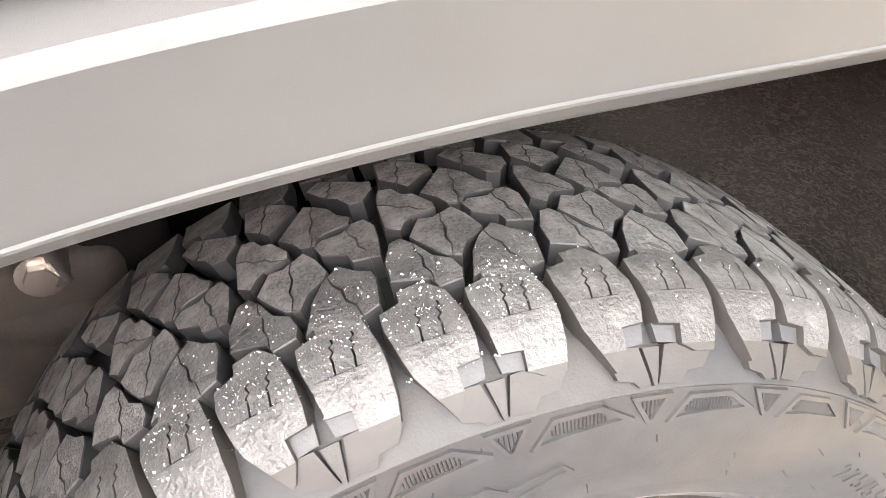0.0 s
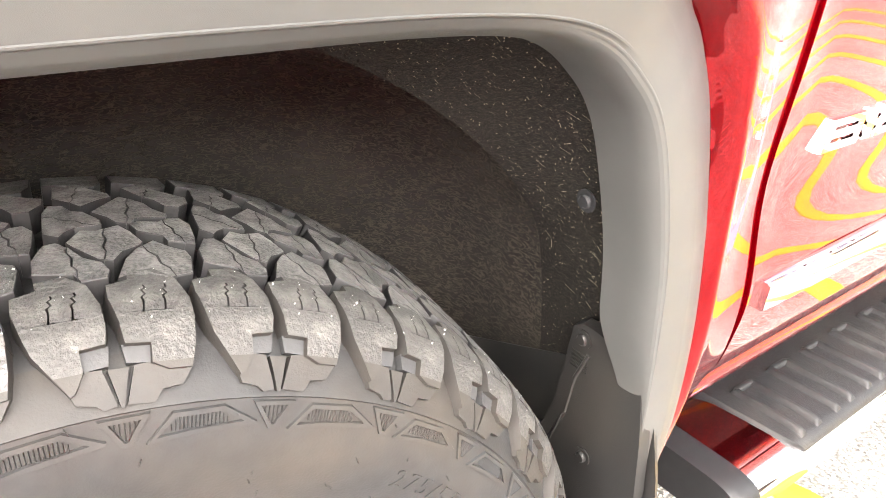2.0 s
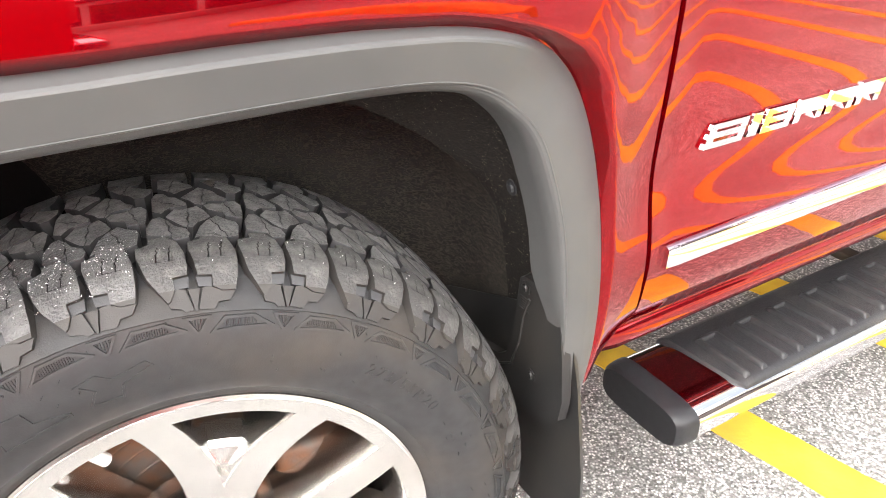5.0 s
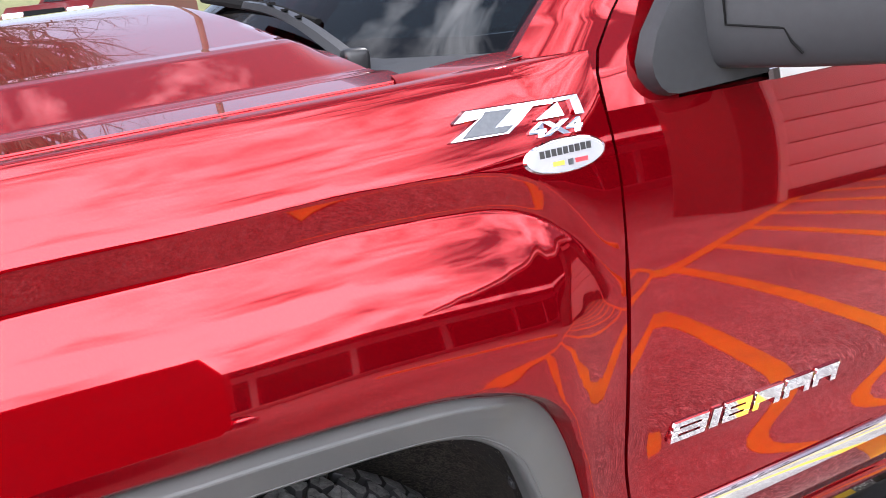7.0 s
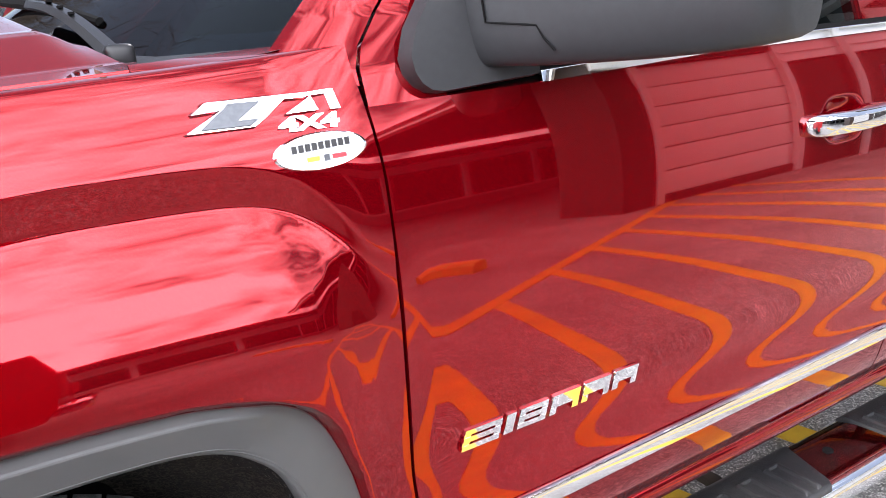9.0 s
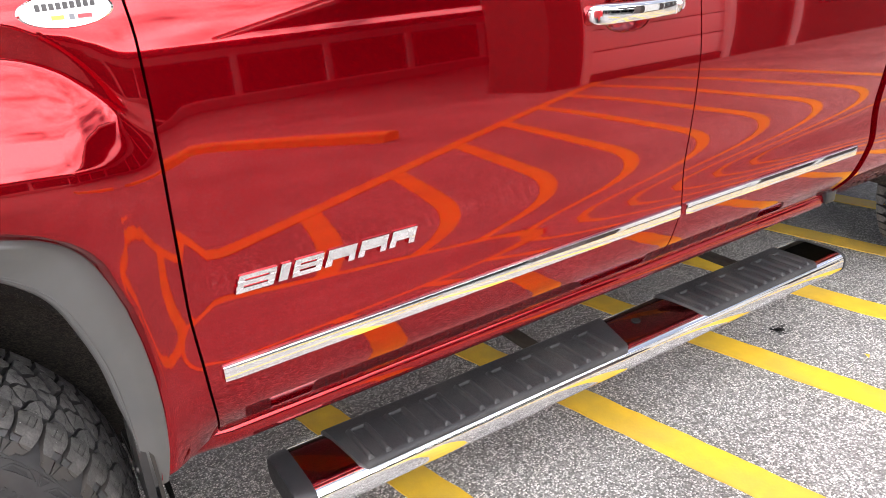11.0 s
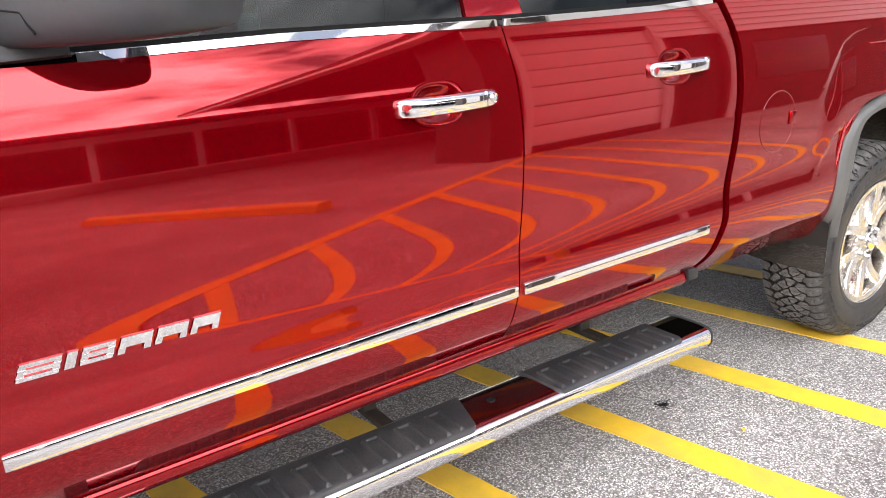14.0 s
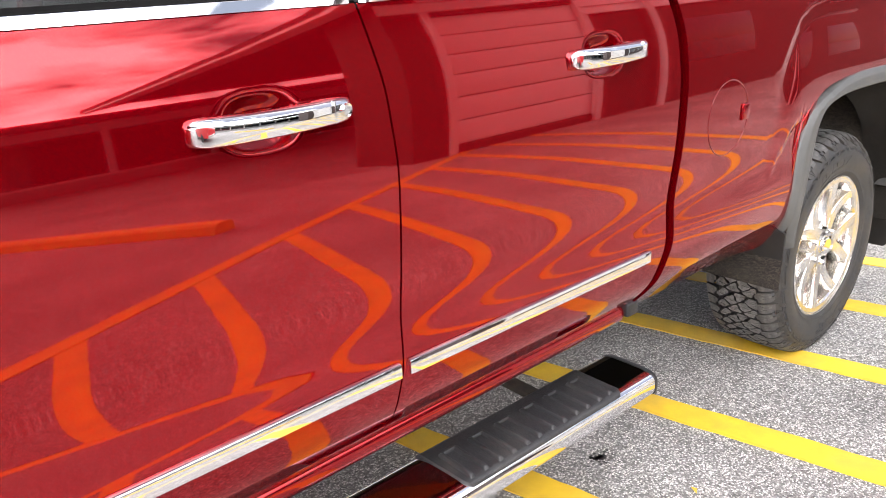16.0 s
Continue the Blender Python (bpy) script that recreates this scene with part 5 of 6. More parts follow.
SEAM = finer([(0.547, 0.036, 1.268), (0.548, 0.055, 1.318), (0.560, 0.070, 1.345), (0.595, 0.090, 1.385), (0.640, 0.105, 1.435), (1.06, 0.25, 1.84)])
DOOR_LINE = finer([(0.66, 0.036, 1.272), (0.665, 0.050, 1.318), (0.675, 0.062, 1.345), (0.700, 0.080, 1.385), (0.740, 0.095, 1.435), (1.12, 0.245, 1.84)])
SCREEN_LINE = finer([(0.440, 0.094, 1.322), (0.448, 0.100, 1.334), (0.458, 0.108, 1.345), (0.500, 0.125, 1.385), (0.553, 0.140, 1.438), (0.98, 0.29, 1.84)])
for my in (False, True):
    f = (lambda x, y, z: (x, MIRROR_Y - y if my else y, z))
    sgn = -1 if my else 1
    part("windscreen_pillar", pillar([f(*p) for p in SCREEN_LINE[3:]], [f(p[0] - 0.003, p[1] - 0.002, p[2]) for p in SEAM[3:]], 0.008 * sgn, 0.05 * sgn), RED, truck)
    part("door_frame", pillar([f(p[0] + 0.003, p[1], p[2]) for p in SEAM], [f(*p) for p in DOOR_LINE], 0.002 * sgn, 0.05 * sgn), RED, front_door)
    def straight(b0, b1, t0, t1):
        return pillar([Vector(b0).lerp(Vector(t0), k / 6) for k in range(7)], [Vector(b1).lerp(Vector(t1), k / 6) for k in range(7)], 0.0, 0.04 * sgn)
    part("door_pillar", straight(f(1.60, 0.056, 1.31), f(1.76, 0.056, 1.315), f(1.62, 0.25, 1.84), f(1.74, 0.25, 1.84)), RED, truck)
    part("rear_pillar", straight(f(2.38, 0.055, 1.32), f(2.46, 0.055, 1.33), f(2.34, 0.25, 1.84), f(2.44, 0.25, 1.84)), RED, truck)
    for x0, x1 in ((0.64, 1.60), (1.76, 2.38)):
        rows = [[f(x0 + (x1 - x0) * u + (0.30 * v * (1 - u) if x0 < 1 else 0), 0.062 + 0.185 * v, float(belt_z(x0 + (x1 - x0) * u)) + 0.005 + 0.53 * v) for u in np.linspace(0, 1, 12)] for v in np.linspace(0, 1, 8)]
        o = part("side_window", Geo().grid(rows), GLASS, front_door if x0 < 1 else rear_door, "tinted side window")
        o.visible_shadow = False
part("cab_back", Geo().box(2.40, 2.46, 0.10, 1.92, 1.30, 1.80, 0.01), BLACK, truck)


# ---- chrome belt mouldings, strips ----
def moulding(x0, x1, zc, half, side, proud, tail=0.0):
    """A bright bar along the side with rounded edges; zc(x): its middle height, side(x, z): the sheet."""
    rows = []
    n = 60
    for i in range(n + 1):
        x = x0 + (x1 - x0) * i / n
        e = 1.0 if 0 < i < n else 0.9
        z = float(zc(x))
        prof = [(-1, 0.004), (-1, -proud * 0.75), (-0.9, -proud), (0.78, -proud), (0.88, -proud * 0.90), (1, -proud * 0.35), (1, 0.004)]
        rows.append([(x, float(side(x, z + a * half)) + b * (e if b < 0 else 1), z + a * half * (e * 0.5 + 0.5)) for a, b in prof])
    g = Geo().grid(rows)
    m = len(rows[0])
    k = len(g.v)
    g.f += [tuple(range(m))[::-1], tuple(range(k - m, k))]
    return g


strip_z = lambda x: interp(x, [(0.58, 0.657), (1.669, 0.679), (2.429, 0.687)])
part("side_strip", moulding(0.582, 1.682, strip_z, 0.0155, base_side, 0.009), CHROME, front_door, "bright chrome side strip")
part("side_strip", moulding(1.702, 2.433, strip_z, 0.0150, base_side, 0.009), CHROME, rear_door, "bright chrome side strip")
belt_y = lambda x, z: base_side(x, z) + 0.004 + 0 * z
part("belt_moulding", moulding(0.81, 1.665, lambda x: belt_z(x) + 0.0075, 0.0085, belt_y, 0.008), CHROME, front_door, "chrome belt moulding")
part("belt_moulding", moulding(1.682, 2.44, lambda x: belt_z(x) + 0.0075, 0.0085, belt_y, 0.008), CHROME, rear_door, "chrome belt moulding")
part("window_seal", moulding(0.80, 2.44, lambda x: belt_z(x) - 0.0035, 0.003, belt_y, 0.003), BLACK, truck)
part("window_seal", moulding(0.80, 2.44, lambda x: belt_z(x) + 0.0195, 0.004, belt_y, 0.0), BLACK, truck)


# ---- door handles ----
def handle(x0, x1, z, slope, parent, lock):
    rows = []
    n = 40
    for i in range(n + 1):
        t = i / n
        x = x0 + (x1 - x0) * t
        zc = z + slope * (t - 0.5)
        e = (1 - abs(2 * t - 1) ** 12) ** 0.5
        half = 0.0205 * (0.55 + 0.45 * e) * (1 - 0.10 * t)
        out = (0.012 + 0.033 * math.sin(math.pi * min(max(t, 0.0), 1)) ** 0.5) * (0.45 + 0.55 * e)
        y = float(base_side(x, zc))
        deep = 0.012 if 0.14 < t < 0.86 else -0.006
        prof = [(-1, -out * 0.45), (-0.97, -out * 0.80), (-0.84, -out * 0.97), (-0.74, -out), (0.50, -out), (0.60, -out * 0.98), (0.94, -out * 0.72), (1, -out * 0.40), (0.8, -deep if deep > 0 else 0.004), (-0.8, -deep if deep > 0 else 0.004)]
        rows.append([(x, y + b, zc + a * half) for a, b in prof])
    g = Geo().grid(rows, close_u=True)
    m = len(rows[0])
    k = len(g.v)
    g.f += [tuple(range(m))[::-1], tuple(range(k - m, k))]
    # seam and lock at the rear end
    xs = x1 - 0.045
    ys = float(base_side(xs, z)) - 0.032
    g.box(xs, xs + 0.002, ys - 0.004, ys + 0.02, z - 0.016 + slope * 0.3, z + 0.017 + slope * 0.3)
    if lock:
        g.tube([(x1 - 0.021, ys + 0.006, z + slope * 0.42), (x1 - 0.020, ys - 0.0005, z + slope * 0.42), (x1 - 0.020, ys + 0.003, z + slope * 0.42)], [0.010, 0.010, 0.007], 20)
    return part("door_handle", g, CHROME, parent, "polished chrome door handle", smooth=45)


handle(1.376, 1.632, 1.150, 0.004, front_door, True)
handle(2.155, 2.390, 1.172, 0.006, rear_door, False)

# ---- emblems: plain shapes, no lettering ----
def on_side(side, off=0.0):
    return lambda a, b, h: (a, float(side(np.float64(a), np.float64(b))) - off - h, b)


def shape(name, poly, side, h, mat, parent, label="", off=0.0, taper=0.94):
    return part(name, Geo().prism(poly, on_side(side, off), h, 1.0, taper), mat, parent, label, smooth=20)


# a row of six slanted bright plates with slots on the front door
def slanted_plate(x, z0, w, slots, tall=0.0285, slant=0.0115, bar=0.0075):
    """A leaning plate; slots: (from, to) along it and their heights, left open between bars."""
    g = Geo()
    lean = lambda a, b: (x + a + slant * b / tall, z0 + b)
    put = lambda a, b, h: (a, float(base_side(np.float64(a), np.float64(b))) + 0.001 - (h and h + 0.0030 * (1 - (b - z0) / tall)), b)
    spans = []
    edges = [0.0] + [e for lo, hi in slots for e in (lo, hi)] + [tall]
    for lo, hi in zip(edges[::2], edges[1::2]):
        if hi > lo:
            spans.append((lo, hi))
    for lo, hi in spans:
        g.prism([lean(0, lo), lean(w, lo), lean(w, hi), lean(0, hi)], put, 0.0050, 1.0, 0.96)
    for lo, hi in slots:
        for a, b in ((0.0, 0.0125), (w - 0.0125, w)):
            g.prism([lean(a, max(lo - 0.001, 0)), lean(b, max(lo - 0.001, 0)), lean(b, hi + 0.001), lean(a, hi + 0.001)], put, 0.0048, 1.0, 0.97)
    return part("emblem_plate", g, CHROME, front_door, "small slotted chrome plate", smooth=20)


x = 0.623
for w, slots in ((0.066, ((0.0075, 0.0110), (0.0185, 0.0215))), (0.017, ()), (0.054, ((0.0075, 0.0105), (0.0180, 0.0210))), (0.056, ((-0.001, 0.0100),)), (0.056, ((-0.001, 0.0100),)), (0.052, ((-0.001, 0.0100),))):
    slanted_plate(x, 0.786 + (x - 0.623) * 0.014, w, slots)
    x += w + 0.0068

# angular bright emblem on the fender
place = on_side(fender_side, -0.001)
g = Geo()
for k, q in enumerate((
        [(0.3310, 1.2660), (0.4090, 1.2660), (0.4230, 1.2740), (0.4500, 1.2930), (0.4770, 1.2930), (0.4750, 1.2985), (0.3590, 1.2980), (0.3410, 1.2860), (0.3750, 1.2880)],
        [(0.4750, 1.2940), (0.4950, 1.2950), (0.4990, 1.2760), (0.5120, 1.2760), (0.5060, 1.3000), (0.4750, 1.2985)],
        [(0.4450, 1.2760), (0.4850, 1.2770), (0.4790, 1.2940), (0.4680, 1.2880)])):
    g.prism(q, place, 0.0065 + 0.0003 * k, 1.0, 0.95)
part("fender_emblem", g, CHROME, truck, "angular chrome emblem")
shape("emblem_inlay", [(0.3480, 1.2690), (0.4060, 1.2685), (0.4170, 1.2750), (0.3920, 1.2755), (0.4230, 1.2945), (0.3840, 1.2948), (0.3780, 1.2890), (0.3680, 1.2830)], fender_side, 0.0075, SATIN, truck)


def letter_plate(text, size, x0, z0, slope, side, mat, parent, h=0.004, off=0.0, wide=1.0):
    """Raised characters standing on the side."""
    cu = bpy.data.curves.new("lettering", "FONT")
    cu.body, cu.size, cu.extrude, cu.offset = text, size, h / 2, 0.0012
    ob = bpy.data.objects.new("lettering", cu)
    scene.collection.objects.link(ob)
    me = bpy.data.meshes.new_from_object(ob.evaluated_get(bpy.context.evaluated_depsgraph_get()))
    bpy.data.objects.remove(ob)
    bpy.data.curves.remove(cu)
    g = Geo()
    pl = on_side(side, off)
    g.add([pl(x0 + v.co.x * wide + v.co.y * 0.1, z0 + v.co.y + slope * v.co.x, v.co.z + h / 2) for v in me.vertices], [tuple(p.vertices) for p in me.polygons])
    bpy.data.meshes.remove(me)
    return part("lettering", g, mat, parent, smooth=0)


letter_plate("4X4", 0.0215, 0.436, 1.2575, 0.0, fender_side, CHROME, truck, wide=1.9)
# oval dealer plate with plain bars
oval = [(0.4795 + 0.0575 * math.cos(2 * math.pi * k / 48), 1.2310 + 0.0215 * math.sin(2 * math.pi * k / 48) + (0.0575 * math.cos(2 * math.pi * k / 48)) * 0.03) for k in range(48)]
shape("oval_plate_rim", oval, fender_side, 0.0022, CHROME, truck, "oval chrome-edged plate", off=0.0)
SILVER = material("silver_print", (0.62, 0.63, 0.65), 0.22, 0.6, scale=20, amount=0.5)
shape("oval_plate", [(0.4795 + (a - 0.4795) * 0.945, 1.2310 + (b - 1.2310) * 0.90) for a, b in oval], fender_side, 0.0026, SILVER, truck, taper=0.99)
for x0, x1, z0, z1, mt in [(0.444, 0.517, 1.2330, 1.2420, INK), (0.460, 0.476, 1.2200, 1.2255, GOLD), (0.481, 0.488, 1.2190, 1.2265, SATIN), (0.491, 0.509, 1.2205, 1.2260, RED_PRINT)]:
    if mt is INK:
        for k in range(9):
            a = x0 + (x1 - x0) * k / 9
            shape("plate_bar", [(a, z0 + (a - 0.48) * 0.05), (a + 0.0062, z0 + (a - 0.48) * 0.05), (a + 0.0062, z1 + (a - 0.48) * 0.05), (a, z1 + (a - 0.48) * 0.05)], fender_side, 0.0031, mt, truck, off=0.0004)
    else:
        shape("plate_bar", [(x0, z0), (x1, z0 + 0.0005), (x1, z1 + 0.0005), (x0, z1)], fender_side, 0.0031, mt, truck, off=0.0004)

# ---- mirror ----
base = [(0.600, 1.325), (0.603, 1.305), (0.612, 1.290), (0.626, 1.280), (0.645, 1.277), (0.805, 1.287), (0.805, 1.300), (0.80, 1.42), (0.79, 1.50), (0.72, 1.50), (0.655, 1.42), (0.612, 1.36)]
mirror_base = part("mirror_base", Geo().prism(base, lambda a, b, h: (a, 0.046 + 0.12 * max(0, b - 1.30) - h, b), 0.026, 1.0, 0.93), MIRROR_BLACK, front_door, "black mirror mounting", smooth=50)


def mirror_shell(zlo, zhi, infl, split, upper):
    rows = []
    path = [(0.690, 0.045, 0.62), (0.700, 0.02, 0.72), (0.716, -0.01, 0.80), (0.735, -0.05, 0.9), (0.760, -0.10, 0.97), (0.79, -0.16, 1.0), (0.82, -0.21, 0.99), (0.85, -0.245, 0.93), (0.885, -0.262, 0.80), (0.905, -0.260, 0.7)]
    for i, (x, y, k) in enumerate(path):
        t = i / (len(path) - 1)
        lift = 0.020 * t * t
        row = []
        for a in np.linspace(0, 1, 97):
            # closed rounded section: front face, top, back, bottom
            ang = 2 * math.pi * a
            c, s = math.cos(ang), math.sin(ang)
            u = math.copysign(abs(c) ** 0.5, c)
            w = math.copysign(abs(s) ** 0.62, s)
            depth = 0.055 + 0.03 * t
            zc, hz = (zlo + zhi) / 2, (zhi - zlo) / 2
            row.append((x + depth * 0.5 + (u * depth * 0.5 + infl * u) + 0.02 * w * 0, y + 0.01 * u, lift + zc + (hz + infl) * w * (0.85 + 0.15 * k)))
        rows.append(row[:-1])
    g = Geo().grid(rows, close_u=True)
    m = len(rows[0])
    n = len(g.v)
    g.f += [tuple(range(m))[::-1], tuple(range(n - m, n))]
    line = lambda f: sum(g.v[i][2] - 0.006 * (i // m / 9) ** 2 for i in f) / len(f)
    g.f = [f for f in g.f if len(f) > 8 or (line(f) > split) == upper]
    if upper:
        g.f = [f for f in g.f if len(f) < 8]
    # the edge of the cap drops towards the outer end
    g.v = [(x, y, z - 0.034 * (i // m / 9) * math.exp(-((z - 1.415) / 0.06) ** 2)) for i, (x, y, z) in enumerate(g.v)]
    return g


part("mirror_housing", mirror_shell(1.300, 1.560, 0.0, 1.410, False), MIRROR_BLACK, front_door, "black side mirror housing", smooth=50)
# seam between arm and shell
g = Geo()
seam = [(0.700, 0.008, 1.410), (0.7035, 0.003, 1.360), (0.737, -0.055, 1.352), (0.7415, -0.063, 1.336), (0.748, -0.074, 1.322)]
seam = [(x - 0.0015, y, z) for x, y, z in seam]
part("mirror_seam", g.tube(seam, 0.0016, 6), BLACK, front_door)
# chrome cap over the upper half
part("mirror_cap", mirror_shell(1.300, 1.560, 0.002, 1.408, True), CHROME, front_door, "chrome mirror cap", smooth=50)

# ---- wipers ----
def wiper(dx, dy, flip):
    g = Geo()
    a, b = Vector((0.318 + dx, 0.31 + dy, 1.350)), Vector((0.243 + dx, 0.66 + dy, 1.445))
    n = 8
    rows = []
    for i in range(n + 1):
        t = i / n
        p = a.lerp(b, t) + Vector((0, 0, 0.018 * math.sin(t * math.pi)))
        w, h = 0.017 - 0.006 * t, 0.010
        rows.append([p + Vector((-w, 0, 0)), p + Vector((-w * 0.5, 0, h)), p + Vector((w * 0.5, 0, h)), p + Vector((w, 0, 0)), p + Vector((w * 0.6, 0, -0.004)), p + Vector((-w * 0.6, 0, -0.004))])
    g.grid(rows, close_u=True)
    g.box(a.x - 0.018, a.x + 0.020, a.y - 0.022, a.y + 0.014, a.z - 0.016, a.z + 0.020, 0.009)
    arm = part("wiper_arm", g, WIPER, truck, "black windscreen wiper arm")
    for k in range(4):
        p = a.lerp(b, 0.45 + 0.13 * k) + Vector((0.0, 0, 0.0285))
        part("wiper_slot", Geo().box(p.x - 0.004, p.x + 0.004, p.y - 0.016, p.y + 0.016, p.z - 0.003, p.z + 0.0005, turn=None), BLACK, truck)
    c, d = Vector((0.325 + dx, 0.50 + dy, 1.408)), Vector((0.205 + dx, 0.95 + dy, 1.475))
    part("wiper_blade", Geo().tube([c, c.lerp(d, 0.3) + Vector((0, 0, 0.006)), c.lerp(d, 0.7) + Vector((0, 0, 0.006)), d], [0.007, 0.011, 0.011, 0.007], 8), BLACK, truck)


wiper(0, 0, False)
wiper(-0.10, 0.66, False)

# ---- running board ----
board = part("step_tube", Geo().grid([[(x, 0.081 + 0.088 * u, 0.318 + 0.034 * w) for u, w in [(math.copysign(abs(math.cos(a)) ** 0.45, math.cos(a)), math.copysign(abs(math.sin(a)) ** 0.6, math.sin(a))) for a in np.linspace(0, 2 * math.pi, 41)[:-1]]] for x in np.linspace(0.704, 2.478, 24)], close_u=True), CHROME, truck, "polished chrome side step", smooth=60)
for x0, x1 in ((0.668, 0.708), (2.475, 2.490)):
    rows = []
    for t in np.linspace(0, 1, 7):
        x = x0 + (x1 - x0) * t
        far = t if x0 < 1 else 1 - t
        k = 0.90 + 0.10 * math.sqrt(max(0, 1 - (1 - far) ** 2))
        rows.append([(x, 0.081 + 0.090 * k * u, 0.318 + 0.036 * k * w) for u, w in [(math.copysign(abs(math.cos(a)) ** 0.45, math.cos(a)), math.copysign(abs(math.sin(a)) ** 0.6, math.sin(a))) for a in np.linspace(0, 2 * math.pi, 41)[:-1]]])
    g = Geo().grid(rows, close_u=True)
    g.f += [tuple(range(40))[::-1], tuple(range(len(g.v) - 40, len(g.v)))]
    part("step_end_cap", g, MIRROR_BLACK, truck, "black plastic end cap", smooth=50)


def step_rib(pad, x, half, y0, y1, low, tall):
    """A raised bar across the pad with sloping flanks and rounded ends."""
    rows = []
    for y, k in ((y0, 0.0), (y0 + 0.003, 0.7), (y0 + 0.008, 1.0), (y1 - 0.008, 1.0), (y1 - 0.003, 0.7), (y1, 0.0)):
        rows.append([(x + u * (1 + 0.2 * (1 - k)), y, low + tall * k * h) for u, h in ((-half, 0.0), (-half * 0.72, 0.75), (-half * 0.45, 1.0), (half * 0.45, 1.0), (half * 0.72, 0.75), (half, 0.0))])
    part("tread_rib", Geo().grid(rows), PAD, pad, smooth=50)


def step_pad(x0, x1, skew0, skew1):
    top = 0.3545
    # a sheet moulded over the tube's upper side; its ends are cut at a slant
    rows = []
    for y, z in [(0.0015, top - 0.016), (0.0008, top - 0.011), (0.0025, top - 0.006), (0.008, top - 0.001), (0.018, top + 0.0015), (0.150, top + 0.002), (0.158, top - 0.001), (0.168, top - 0.010), (0.1705, top - 0.022)]:
        a, b = x0 + skew0 * y / 0.16, x1 + skew1 * y / 0.16
        cut = 0.012 * max(0, 1 - y / 0.022) ** 2
        rows.append([(a + cut + (b - a - 2 * cut) * t, y, z - (0.012 if t in (0.0, 1.0) else 0)) for t in (0.0, 0.002, 0.008, 0.25, 0.5, 0.75, 0.992, 0.998, 1.0)])
    pad = part("step_pad", Geo().grid(rows), PAD, truck, "ribbed black rubber step pad")
    n = int(round((x1 - x0) / 0.092))
    for k in range(n):
        x = x0 + 0.006 + (k + 0.5) * (x1 - x0 - 0.012) / n
        # a hoop: two low bars running to the outer edge, joined at the door side
        step_rib(pad, x - 0.026, 0.0075, 0.012, 0.122, top + 0.0005, 0.0085)
        step_rib(pad, x + 0.014, 0.0075, 0.012, 0.122, top + 0.0005, 0.0085)
        part("tread_rib", Geo().box(x - 0.026, x + 0.014, 0.112, 0.121, top - 0.001, top + 0.0088, 0.003), PAD, pad)


step_pad(0.808, 1.548, -0.016, 0.050)
step_pad(1.830, 2.348, -0.010, 0.0)
for x in (1.42, 2.25):
    part("step_bracket", Geo().box(x - 0.02, x + 0.02, 0.13, 0.50, 0.288, 0.308, 0.006).box(x - 0.02, x + 0.02, 0.32, 0.35, 0.30, 0.47, 0.006), FRAME_STEEL, truck)
part("step_screw", Geo().tube([(1.66, 0.09, 0.348), (1.66, 0.09, 0.3545), (1.66, 0.09, 0.355)], [0.012, 0.012, 0.008], 18), BLACK, truck)

# ---- fuel door ----
cx, cz, rx = 2.755, 0.970, 0.095
ring = [(cx + rx * math.cos(2 * math.pi * k / 64), cz + rx * math.sin(2 * math.pi * k / 64)) for k in range(65)]
g = Geo().tube([(a, float(bed_side_y(np.float64(a), np.float64(b))) + 0.0002, b) for a, b in ring], 0.0016, 6, cap=False)
part("fuel_door_gap", g, DARK_RED, truck)
part("fuel_door_catch", Geo().box(2.818, 2.852, float(bed_side_y(np.float64(2.83), np.float64(0.975))) - 0.006, float(bed_side_y(np.float64(2.83), np.float64(0.975))) + 0.004, 0.955, 0.998, 0.004), RED, truck)

# ---- cab inside ----
part("seat_cushion", Geo().box(1.05, 1.55, 0.30, 0.85, 0.75, 1.30, 0.04), SEAT, truck)
part("seat_back", Geo().box(1.42, 1.56, 0.30, 0.85, 1.0, 1.52, 0.05, turn=None), SEAT, truck)
part("headrest", Geo().box(1.48, 1.58, 0.44, 0.70, 1.53, 1.68, 0.04), SEAT, truck)
part("rear_seat_back", Geo().box(2.18, 2.36, 0.25, 1.75, 1.0, 1.55, 0.05), SEAT, truck)
part("dashboard", Geo().box(0.52, 0.92, 0.16, 1.86, 1.18, 1.335, 0.05), BLACK, truck)


# ---- surroundings ----
SIDING = material("white_lap_siding", (0.86, 0.86, 0.84), 0.5, scale=5, amount=0.4, second=(0.78, 0.78, 0.76))
BRICK_WALL = material("dark_red_brown_masonry", (0.055, 0.038, 0.034), 0.8, scale=12, amount=0.7, bump=0.4, bump_scale=60)
ROOFING = material("dark_roof_shingle", (0.05, 0.05, 0.052), 0.8, scale=20, amount=0.6)
SHOP_GLASS = material("dark_shop_glass", (0.02, 0.024, 0.028), 0.05, spec=0.8)
KERB = material("pale_concrete", (0.42, 0.41, 0.38), 0.85, scale=20, amount=0.5, bump=0.3, bump_scale=150)
BARK = material("grey_brown_bark", (0.13, 0.095, 0.07), 0.9, scale=30, amount=0.7, bump=0.6, bump_scale=60)
GRASS = material("early_spring_grass", (0.16, 0.15, 0.055), 0.9, second=(0.10, 0.12, 0.035), scale=8, amount=0.8, bump=0.6, bump_scale=90)

